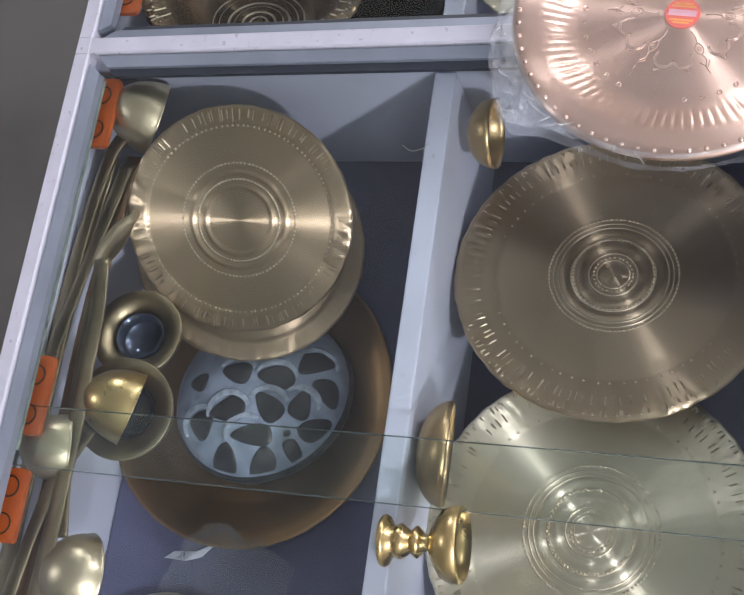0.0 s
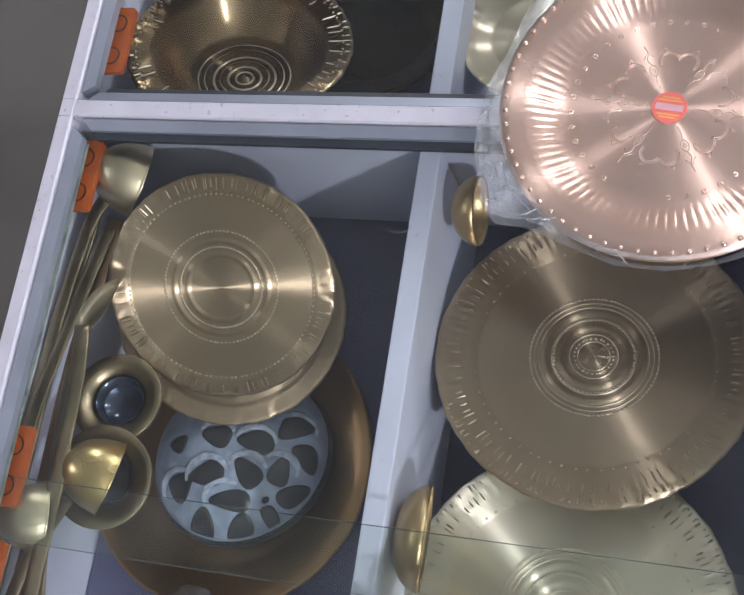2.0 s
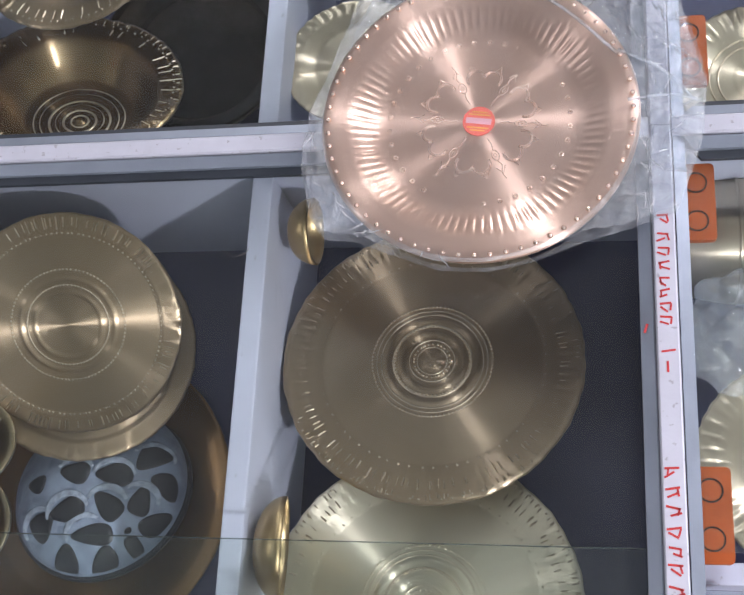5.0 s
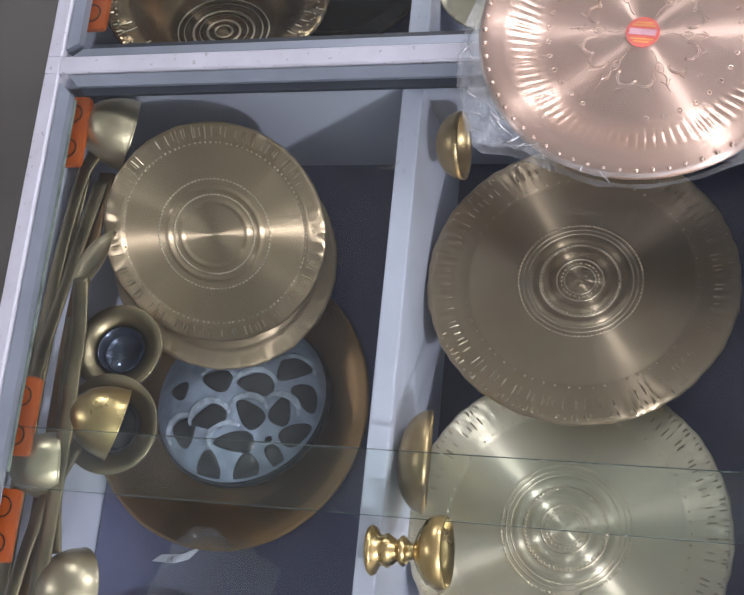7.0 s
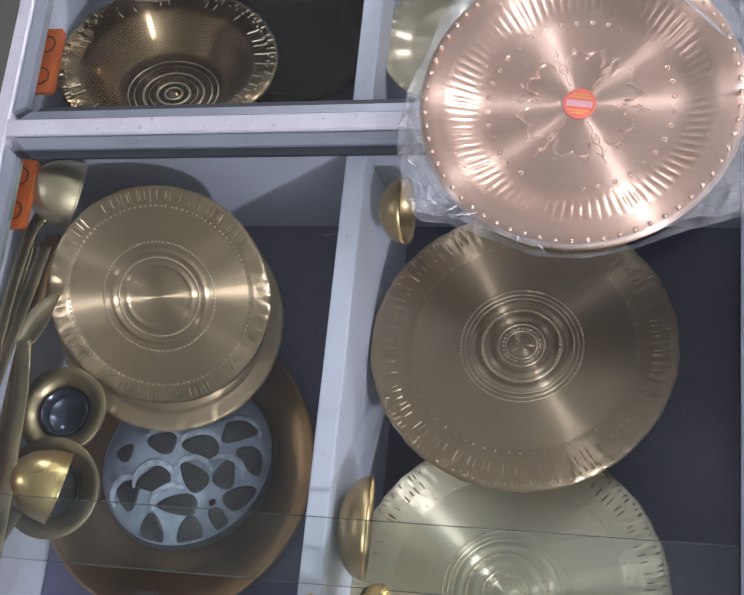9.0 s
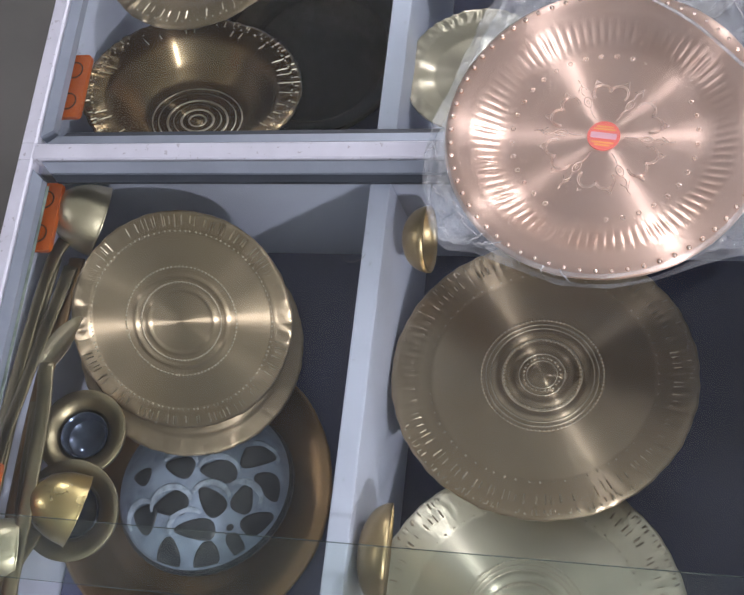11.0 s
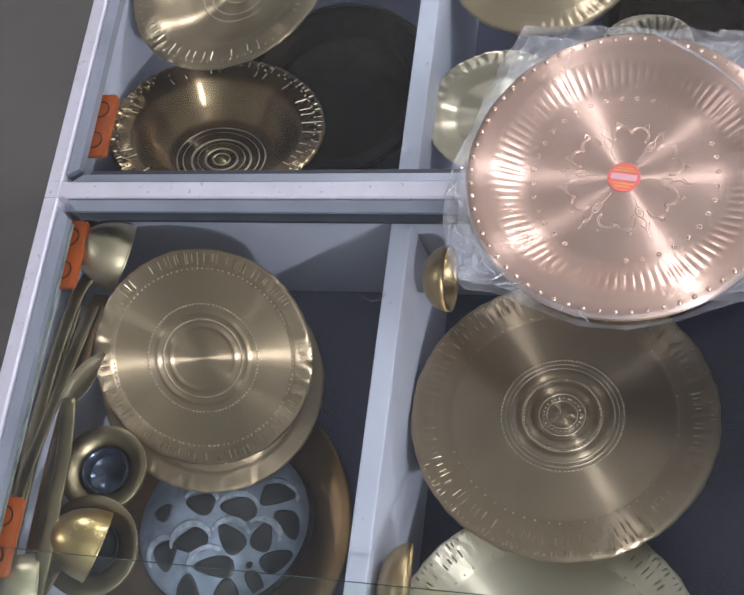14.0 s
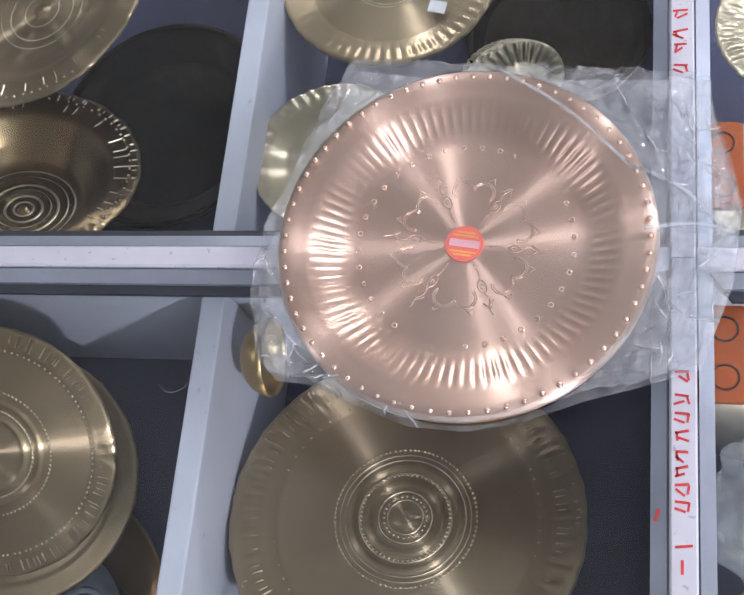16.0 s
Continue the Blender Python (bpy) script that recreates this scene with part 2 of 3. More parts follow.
tagged(part("wall_west", box_bm(-3.6, -3.5, -3.2, 3.2, 0, 3.0), WALL), "unseen plain wall added to close the room", "wall", kind="structure")
tagged(part("wall_east", box_bm(4.0, 4.1, -3.2, 3.2, 0, 3.0), WALL), "unseen plain wall added to close the room", "wall", kind="structure")
tagged(part("ceiling", box_bm(-3.5, 4.0, -3.2, 3.2, 3.0, 3.1), CEIL), "unseen white ceiling added to bounce light", "ceiling", kind="structure")

# ---------------------------------------------------------------- the counter
X0, X1, XR = -0.008, 0.7005, 1.30
counter = thing("display_counter", pose(0, 0, 0), "white aluminium glass-topped display counter lined with dark cloth", "display counter")
Y0, Y1 = -0.92, 0.62
part("base_panel", box_bm(-0.018, XR, Y0, Y1, 0.0, FLOOR_Z - 0.012), PANEL, counter)
part("lining", box_bm(-0.010, XR - 0.01, Y0 + 0.01, Y1 - 0.01, FLOOR_Z - 0.010, FLOOR_Z), LINING, counter, "dark blue-grey cloth lining")
part("side_wall", box_bm(-0.018, -0.012, Y0, Y1, FLOOR_Z - 0.012, TOP - 0.014), PANEL, counter)
part("side_wall", box_bm(XR, XR + 0.012, Y0, Y1, 0, TOP - 0.014), PANEL, counter)
part("end_wall", box_bm(-0.018, XR, Y1, Y1 + 0.012, 0, TOP - 0.014), PANEL, counter)
part("end_wall", box_bm(-0.018, XR, Y0 - 0.012, Y0, 0, TOP - 0.014), PANEL, counter)
part("cross_wall", box_bm(-0.012, XR, -0.006, 0.006, FLOOR_Z, TOP - 0.016), PANEL, counter)
part("long_wall", box_bm(0.695, 0.706, Y0, -0.006, FLOOR_Z, TOP - 0.016), PANEL, counter)
part("long_wall", box_bm(0.695, 0.706, 0.006, Y1, FLOOR_Z, TOP - 0.016), PANEL, counter)
PX, PZ = 0.3405, 0.85
for ya, yb in ((Y0, -0.008), (0.008, Y1)):
    part("partition", box_bm(PX - 0.0100, PX + 0.0100, ya, yb, FLOOR_Z, PZ, 0.002), PANEL, counter, "white laminate partition with a worn top edge")
part("partition", box_bm(0.708, XR, -0.372, -0.355, FLOOR_Z, 0.862, 0.002), PANEL, counter, "white laminate partition")


def rail_profile(half, z):
    """Half a section across the rail: the raised cap, a slot, the sloped bead, the gasket."""
    return ([(-half, z), (-half + 0.0015, z + 0.0015), (half - 0.0015, z + 0.0015), (half, z), (half, z - 0.014), (-half, z - 0.014)],
            [(half + 0.0013, z - 0.002), (half + 0.0115, z - 0.006), (half + 0.0115, z - 0.016), (half + 0.0013, z - 0.016)],
            [(half + 0.0117, z - 0.010), (half + 0.0185, z - 0.0115), (half + 0.0185, z - 0.016), (half + 0.0117, z - 0.016)])


def sweep_bm(section, a, b, side, mitre_a=0.0, mitre_b=0.0):
    """A section (across, up) swept from a to b; the ends are cut back by mitre times the distance across."""
    bm = bmesh.new()
    a, b = Vector(a), Vector(b)
    d = (b - a).normalized()
    s = Vector((0, 0, 1)).cross(d) * side
    ends = []
    for p, cut in ((a, mitre_a), (b, -mitre_b)):
        ends.append([bm.verts.new(Vector((p.x, p.y, 0)) + s * u + Vector((0, 0, v)) + d * cut * abs(u)) for u, v in section])
    n = len(section)
    for i in range(n):
        bm.faces.new((ends[0][i], ends[0][(i + 1) % n], ends[1][(i + 1) % n], ends[1][i]))
    bm.faces.new(ends[0])
    bm.faces.new(ends[1])
    bmesh.ops.recalc_face_normals(bm, faces=bm.faces[:])
    return bm


def rail(a, b, half, sides, mitre=1.0, sealed=True):
    cap, bead, gasket = rail_profile(half, TOP)
    r = part("rail_cap", sweep_bm(cap, a, b, 1), WHITE, counter, "white painted cap, scuffed along its edges")
    for s in sides:
        part("glazing_bead", sweep_bm(bead, a, b, s, mitre, mitre), BEAD, r, "grey aluminium bead")
        if sealed:
            part("gasket", sweep_bm(gasket, a, b, s, mitre, mitre), GASKET, r, "dark rubber gasket")
    return r


L0 = X0 + 0.0005
rail((L0, Y0, 0), (L0, -0.0092, 0), 0.008, (-1,), 0.9, False)
rail((L0, -0.0088, 0), (L0, 0.0088, 0), 0.008, ())
rail((L0, 0.0092, 0), (L0, Y1, 0), 0.008, (-1,), 0.9, False)
rail((L0 + 0.0084, 0.0, 0), (0.6912, 0.0, 0), 0.0085, (1, -1), 0.9)
rail((X1, Y0, 0), (X1, -0.0005, 0), 0.009, (1, -1), 0.0, False)
rail((X1, 0.0005, 0), (X1, Y1, 0), 0.009, (1, -1), 0.0, False)
rail((X1 + 0.0096, 0.0, 0), (XR, 0.0, 0), 0.0085, (1, -1), 0.9)

# glass panes: two that overlap in each near bay
pane_spots = [(0.004, 0.690, -0.402, -0.010, 0.8845), (0.004, 0.690, Y0, -0.348, 0.8785),
              (0.004, 0.690, 0.010, Y1, 0.8845),
              (0.712, XR, -0.350, -0.010, 0.8845), (0.712, XR, Y0, -0.378, 0.8845), (0.712, XR, 0.010, Y1, 0.8845)]
for xa, xb, ya, yb, z in pane_spots:
    p = part("glass_pane", box_bm(xa, xb, ya, yb, z - 0.004, z), GLASS, counter, "clear slightly green glass pane")
    p.visible_shadow = False
for ya, z in ((-0.4025, 0.8845), (-0.3485, 0.8785)):
    part("glass_edge", box_bm(0.012, 0.690, ya, ya + 0.0004, z - 0.004, z), GLASS_EDGE, counter, "green polished glass edge")

EDGE = mat("grimy_green_glass_edge", (0.20, 0.25, 0.21), 0.3, var=0.25, scale=60)
part("glass_edge", box_bm(0.0125, 0.0155, -0.39, -0.03, 0.8848, 0.8853), EDGE, counter, "grimy green edge of the glass")

# hinge pads along the left side of each pane
def hinge_pad(name_at):
    x, y, w, h = name_at
    pad = thing("hinge_pad", pose(x, y, 0.8725), "orange plastic hinge pad with two round screw wells", "hinge", "hinge pads of the counter glass")
    bm = bmesh.new()
    r, pts = 0.004, []
    for cx, cy, a0 in ((w / 2 - r, h / 2 - r, 0), (-w / 2 + r, h / 2 - r, 90), (-w / 2 + r, -h / 2 + r, 180), (w / 2 - r, -h / 2 + r, 270)):
        for k in range(5):
            a = radians(a0 + k * 22.5)
            pts.append((cx + r * math.cos(a), cy + r * math.sin(a)))
    f = bm.faces.new([bm.verts.new((u, v, 0.003)) for u, v in pts])
    ex = bmesh.ops.extrude_face_region(bm, geom=[f])
    for v in ex["geom"]:
        if isinstance(v, bmesh.types.BMVert):
            v.co.z = -0.003
    bmesh.ops.recalc_face_normals(bm, faces=bm.faces[:])
    part("pad", bm, ORANGE, pad)
    for s in (-1, 1):
        part("screw_well", lathe_bm([(0.0082, 0.0028), (0.0082, 0.0036), (0.0096, 0.0036), (0.0096, 0.0028)], 32), BLACK, pad, "black ring round a screw well", m=pose(w * 0.07, s * h * 0.25, 0))
    return pad


for spot in ((0.006, -0.058, 0.036, 0.072), (0.006, 0.088, 0.036, 0.072), (0.006, -0.338, 0.036, 0.072), (0.006, -0.436, 0.036, 0.064),
             (0.727, -0.060, 0.036, 0.070), (0.727, 0.086, 0.036, 0.070), (0.727, -0.321, 0.036, 0.074), (0.727, -0.417, 0.036, 0.072)):
    hinge_pad(spot)

# red marker writing on the long rail, as bars
def ink(x, y, w, h, turn):
    part("ink_bar", box_bm(-w / 2, w / 2, -h / 2, h / 2, 0, 0.0003), RED, writing, m=pose(x, y, TOP + 0.0016, 0, 0, turn))


writing = thing("marker_writing", pose(0, 0, 0), "red marker strokes written along the white rail", "writing")
rnd = random.Random(5)
for y, tall in [(-0.086, .009), (-0.102, .009), (-0.114, .009), (-0.126, .009), (-0.139, .008), (-0.149, .008), (-0.160, .009), (-0.171, .009),
                (-0.288, .011), (-0.303, .011), (-0.317, .011), (-0.332, .011), (-0.346, .009), (-0.358, .011), (-0.374, .011), (-0.398, .011), (-0.415, .011), (-0.432, .011),
                (0.200, .011), (0.182, .011), (0.170, .009), (0.152, .010), (0.22, .011), (0.236, .011)]:
    y = y * 1.03 + 0.003 if y < 0 else y
    ink(X1 - 0.001, y + 0.003, tall, 0.0017, rnd.uniform(-14, 14))
    ink(X1 - 0.001 + rnd.uniform(-.002, .002), y - 0.002, tall * 0.8, 0.0016, rnd.uniform(15, 40) * rnd.choice((-1, 1)))
    ink(X1 + rnd.choice((-0.004, 0.003)), y, 0.0015, 0.006, rnd.uniform(-20, 20))
ink(X1, -0.198, 0.011, 0.0016, 8)
ink(X1 - 0.001, -0.211, 0.0018, 0.009, 0)
part("ink_bar", box_bm(-0.001, 0.001, -0.004, 0.004, 0, 0.0003), RED, writing, m=pose(X1 - 0.0165, -0.178, TOP - 0.0035, 0, -20, -18))


# ---------------------------------------------------------------- plates and bowls
def plate(label, m, R, prof, material, flutes=0, flute_at=(0.84, 0.95), flute_depth=0.0014, scallop=0.0, seg=288, name="metal_plate", category="plate", group="", rings=(), nick=0.0, dots=(), dashes=(), dent=0.0):
    """A turned plate: prof in parts of R (radius, height in metres), thickness 1.6 mm."""
    t = thing(name, m, label, category, group)
    rr = random.Random(int(R * 1e5) + len(label))
    ph = [rr.uniform(0, 6.28) for _ in range(4)]

    def warp(r, z, a, k):
        u = r / R
        if flutes and flute_at[0] < u < flute_at[1]:
            w = math.sin(math.pi * (u - flute_at[0]) / (flute_at[1] - flute_at[0]))
            z += flute_depth * w * (abs(math.cos(a * flutes / 2)) ** 6 - 0.4)
        if scallop and u > 0.93:
            r += scallop * R * (abs(math.cos(a * 21)) - 0.6) * min(1, (u - 0.93) / 0.05)
        if nick and u > 0.96:
            r += nick * R * (math.sin(13 * a + ph[0]) * math.sin(31 * a + ph[1]))
        if dent and u > 0.84:
            q = noise.noise(Vector((r * math.cos(a) * 150 + ph[1], r * math.sin(a) * 150, ph[2])))
            z += dent * min(1, (u - 0.84) / 0.08) * q
        z += 0.0012 * (u ** 2) * math.sin(2 * a + ph[2]) + 0.0005 * u * math.sin(5 * a + ph[3])
        return r, z
    fine = []
    for (a, za), (b, zb) in zip(prof, prof[1:]):
        n = max(1, int(abs(b - a) * 40))
        fine += [(R * (a + (b - a) * k / n), za + (zb - za) * k / n) for k in range(n)]
    fine.append((R * prof[-1][0], prof[-1][1]))
    under = [(r, z - 0.0016) for r, z in reversed(fine)]
    part("dish", lathe_bm(fine + under, seg, warp), material, t, smooth=True)
    for u, z, count, length in dashes:
        bm = bmesh.new()
        for k in range(count):
            if rr.random() < 0.25:
                continue
            a = 2 * math.pi * (k + rr.uniform(-0.3, 0.3)) / count
            c, d = math.cos(a), math.sin(a)
            r0, w = R * u + rr.uniform(-0.001, 0.001), rr.uniform(0.0005, 0.0010)
            ln = length * rr.uniform(0.6, 1.1)
            base = [bm.verts.new((p * c - q * d, p * d + q * c, z + 0.0002)) for p, q in ((r0 - ln / 2, -w), (r0 + ln / 2, -w), (r0 + ln / 2, w), (r0 - ln / 2, w))]
            top = [bm.verts.new((p * c, p * d, z + 0.0013)) for p in (r0 - ln / 2 + 0.0006, r0 + ln / 2 - 0.0006)]
            for f in ((base[0], base[1], top[1], top[0]), (base[2], base[3], top[0], top[1]), (base[1], base[2], top[1]), (base[3], base[0], top[0])):
                bm.faces.new(f)
        tagged(part("hammered_mark", bm, PUNCHED, t, "ring of small hammered marks"), kind="stuff")
    for u, z, count in dots:
        bm = bmesh.new()
        for k in range(count):
            a = 2 * math.pi * (k + rr.uniform(-0.15, 0.15)) / count
            g = bmesh.ops.create_icosphere(bm, subdivisions=1, radius=0.0013)["verts"]
            c = Vector((R * u * math.cos(a), R * u * math.sin(a), z + 0.0004))
            for v in g:
                v.co = Vector((v.co.x, v.co.y, v.co.z * 0.6)) + c
        part("dotted_ring", bm, PUNCHED, t, "ring of punched dots", smooth=True)
    for k, (u, z, w) in enumerate(rings):
        part("engraved_ring", lathe_bm([(R * u - w, z), (R * u, z + w * 0.9), (R * u + w, z)], 160), PUNCHED, t, smooth=True)
    return t


PL = [(0, 0.0006), (0.05, 0.0005), (0.06, 0.0), (0.19, 0.0), (0.205, 0.0013), (0.22, 0.0002), (0.29, 0.0002), (0.305, 0.0016), (0.32, 0.0002), (0.74, 0.0004), (0.77, 0.0022), (0.80, 0.0020), (0.84, 0.0036), (0.95, 0.0056), (0.985, 0.0062), (1.0, 0.0046)]
DASHES = ((0.87, 0.0040, 120, 0.009), (0.955, 0.0056, 150, 0.005))
DOTS = ((0.12, 0.0004, 26), (0.25, 0.0006, 60), (0.40, 0.0006, 90), (0.75, 0.0010, 64), (0.97, 0.0056, 90))
RINGS = ((0.10, 0.0004, 0.0006), (0.15, 0.0004, 0.0007), (0.26, 0.0004, 0.0008), (0.34, 0.0004, 0.0006), (0.37, 0.0004, 0.0006))
plate("round bell-metal plate with fluted rim, leaning on another plate", pose(0.494, -0.165, 0.764, -7.7, 5.4, 20), 0.1415, PL, BRONZE, 110, (0.82, 0.93), 0.0011, nick=0.005, rings=RINGS, dots=DOTS, dashes=DASHES, group="bell-metal plates", dent=0.0009)
plate("round pale bell-metal plate with fluted rim under the counter glass", pose(0.491, -0.390, 0.748, -1, 4, 75), 0.1425, PL, GLARED, 110, (0.82, 0.93), 0.0005, nick=0.005, rings=RINGS, dots=DOTS, dashes=DASHES, group="bell-metal plates", dent=0.0009)

LPROF = [(0, 0.0), (0.28, 0.0), (0.295, 0.0014), (0.31, 0.0001), (0.40, 0.0001), (0.415, 0.0016), (0.43, 0.0), (0.82, 0.0), (0.835, 0.0010), (0.86, 0.0009), (0.97, 0.0020), (0.99, 0.0016), (1.0, 0.0)]
plate("round bell-metal plate with turned rings, top of a pair", pose(0.145, -0.1405, 0.811, 30.5, 13.7, 0), 0.1093, LPROF, WORN, 150, (0.86, 0.97), 0.0006, nick=0.004, group="stacked plates", rings=((0.36, 0.0004, 0.0005),), dashes=((0.92, 0.0012, 130, 0.012),), dots=((0.82, 0.0004, 110), (0.36, 0.0004, 70), (0.50, 0.0003, 90)), dent=0.0007)
plate("round bell-metal plate under a matching plate", pose(0.1365, -0.1475, 0.757, 20.5, 9, 40), 0.1130, LPROF, WORN, 150, (0.86, 0.97), 0.0003, nick=0.005, group="stacked plates", dent=0.0007)

BASE = [(0, 0.0), (0.7, 0.0), (0.8, 0.004), (0.92, 0.010), (1.0, 0.011)]
plate("large dull gold brass tray lying on the lining", pose(0.123, -0.280, FLOOR_Z + 0.003, 0, 0, 0), 0.155, BASE, DULL, nick=0.002)

# painted dome
dome = thing("enamel_bowl", pose(0.142, -0.279, FLOOR_Z + 0.018, -13, 0, 0), "upturned enamel bowl painted with pale petals on dark", "bowl")
DR, DH = 0.0923, 0.050
part("shell", lathe_bm([(0, DH)] + [(DR * math.sin(radians(a)), DH * math.cos(radians(a))) for a in range(6, 91, 6)] + [(DR + 0.002, -0.003), (DR - 0.004, -0.003)], 72), DOME, dome, smooth=True)


def dome_point(u, v, lift=0.0006):
    r = min(math.hypot(u, v), 0.985)
    a = math.atan2(v, u)
    return Vector((DR * r * math.cos(a), DR * r * math.sin(a), DH * math.sqrt(max(0, 1 - r * r)) + lift))


def petal(u, v, turn, long, wide):
    bm = bmesh.new()
    pts = []
    n = 18
    for k in range(n):
        a = 2 * math.pi * k / n
        s = math.cos(a)
        w = wide * math.copysign(abs(math.sin(a)) ** 0.75, math.sin(a)) * (0.68 + 0.32 * s) * 1.15
        x, y = long * s, w
        c, d = math.cos(turn), math.sin(turn)
        pts.append((u + x * c - y * d, v + x * d + y * c))
    rings = []
    for f, lift in ((1.0, 0.0002), (0.95, 0.0010), (0.7, 0.0012), (0.45, 0.0012), (0.2, 0.0012)):
        rings.append([bm.verts.new(dome_point(u + (p - u) * f, v + (q - v) * f, lift)) for p, q in pts])
    for p, q in zip(rings, rings[1:]):
        for k in range(n):
            bm.faces.new((p[k], p[(k + 1) % n], q[(k + 1) % n], q[k]))
    bm.faces.new(rings[-1])
    bmesh.ops.recalc_face_normals(bm, faces=bm.faces[:])
    part("petal", bm, DOMEDARK, dome, "dark petal", smooth=True)


FU, FV = 0.54, -0.57
for u, v, turn, long, wide in ((-0.12, 0.00, -7, 0.15, 0.11), (0.33, 0.00, 4, 0.17, 0.12), (0.66, 0.26, 61, 0.17, 0.13), (0.85, -0.05, 116, 0.13, 0.10), (0.64, -0.25, 258, 0.14, 0.09), (0.31, -0.34, -40, 0.15, 0.11), (-0.13, -0.42, 14, 0.17, 0.12),
                               (-0.58, -0.11, -6, 0.10, 0.09), (-0.45, -0.56, -17, 0.13, 0.13), (0.17, -0.65, 7, 0.19, 0.09), (0.79, -0.44, 225, 0.15, 0.07), (-0.15, -0.90, 27, 0.13, 0.11), (0.28, -0.88, 40, 0.14, 0.08), (0.62, -0.75, 120, 0.12, 0.07), (-0.42, 0.36, 20, 0.15, 0.11), (0.12, 0.40, 0, 0.16, 0.12)):
    petal(u, v, radians(turn), long * 1.22, wide * 1.38)
STROKE = mat("pale_brush_stroke", (0.42, 0.49, 0.60), 0.45, var=0.25, scale=140, bump=0.3)
for u, v, r, a0, a1 in ((0.33, -0.02, 0.22, 10, 175), (-0.12, -0.44, 0.24, 20, 200), (0.31, -0.33, 0.21, 20, 170), (0.12, -0.66, 0.23, 60, 200), (0.64, -0.22, 0.17, -20, 150), (-0.47, -0.56, 0.20, 60, 220), (-0.12, 0.0, 0.21, 20, 160), (0.68, 0.24, 0.20, 0, 160)):
    line = [dome_point(u + r * math.cos(radians(a0 + (a1 - a0) * k / 14)), v + r * 0.85 * math.sin(radians(a0 + (a1 - a0) * k / 14)), 0.0014) for k in range(15)]
    part("brush_stroke", rod_bm(line, [0.0012 + 0.0026 * math.sin(math.pi * (k + 1) / 16) for k in range(15)], 8, 0.05), STROKE, dome, "pale curved brush stroke", smooth=True)
part("rim", lathe_bm([(DR * 0.985, 0.006), (DR + 0.0028, 0.0), (DR + 0.003, -0.003), (DR - 0.002, -0.0035)], 72), DOMEDARK, dome, "dark enamel rim", smooth=True)
part("flower_centre", lathe_bm([(0, 0.0016), (0.003, 0.0012), (0.004, 0)], 16), DOMEDARK, dome, m=Matrix.Translation(dome_point(FU, FV, 0)))

# upper left bay
SHALLOW = [(0, 0.004), (0.04, 0.0035), (0.06, 0.0), (0.18, 0.001), (0.20, 0.0025), (0.24, 0.001), (0.32, 0.001), (0.35, 0.003), (0.38, 0.002), (0.50, 0.006), (0.62, 0.016), (0.74, 0.031), (0.79, 0.035), (0.97, 0.040), (1.0, 0.039)]
DEEP = [(a, z * 1.28) for a, z in SHALLOW]
plate("deep bell-metal bowl with a wide hammered rim, lying tilted", pose(0.1005, 0.106, 0.764, -17.5, 15, 10), 0.1165, DEEP, AMBER, 0, nick=0.007, dent=0.0019, name="metal_bowl", category="bowl", group="bell-metal bowls", rings=((0.08, 0.0015, 0.0012), (0.15, 0.0015, 0.0014), (0.22, 0.0015, 0.0012), (0.28, 0.0015, 0.0014), (0.36, 0.003, 0.0010), (0.42, 0.004, 0.0010)), dashes=((0.86, 0.0472, 44, 0.018), (0.95, 0.0502, 90, 0.006)), dots=((0.91, 0.0490, 70),))
plate("bell-metal plate with dotted rim resting on a bowl", pose(0.116, 0.283, 0.830, -4, 2, 100), 0.1185, [(a, z * 0.6) for a, z in SHALLOW], WORN, 70, (0.80, 0.96), 0.0004, nick=0.005, group="bell-metal plates", rings=((0.15, 0.001, 0.0007), (0.28, 0.001, 0.0007), (0.36, 0.0015, 0.0006)), dashes=((0.86, 0.0220, 60, 0.012),), dots=((0.93, 0.0232, 80),), dent=0.0008)
plate("large dark tarnished pan lying on the lining", pose(0.190, 0.245, FLOOR_Z + 0.004, 0, 0, 0), 0.121, [(0, 0), (0.72, 0.0), (0.82, 0.008), (0.95, 0.02), (1.0, 0.02)], DARKMETAL, name="metal_pan", category="pan", nick=0.003)

# upper right bay
SC = [(0, 0.0), (0.25, 0.0), (0.28, 0.001), (0.32, 0.0), (0.60, 0.0), (0.70, 0.004), (0.80, 0.007), (1.0, 0.009)]
plate("small scalloped brass plate half under a plastic bag", pose(0.413, 0.134, 0.806, -3, -3, 0), 0.0715, SC, PALE, 42, (0.76, 0.99), 0.0002, scallop=0.010, dent=0.0014, group="small plates")
plate("pale bell-metal plate with a white price tag", pose(0.444, 0.330, 0.800, 3, 3, 30), 0.1025, PL, WORN, 60, (0.82, 0.95), 0.0005, nick=0.008, group="bell-metal plates", rings=RINGS)
tagged(part("price_tag", box_bm(-0.008, 0.008, -0.006, 0.006, 0, 0.0006, 0.0002), PAPER, m=pose(0.492, 0.288, 0.8020, 3, 3, -12)), "small white paper price tag on a plate", "price tag")
for k in range(5):
    plate("small ruffled brass dish in a stack", pose(0.545 + 0.004 * k, 0.285 - 0.004 * k, FLOOR_Z + 0.006 + 0.010 * k, rnd.uniform(-5, 5), rnd.uniform(-5, 5), 40 * k), 0.052 - 0.003 * k, SC, PALE, 24, (0.5, 0.99), 0.004, scallop=0.05, group="stack of small dishes", seg=144)
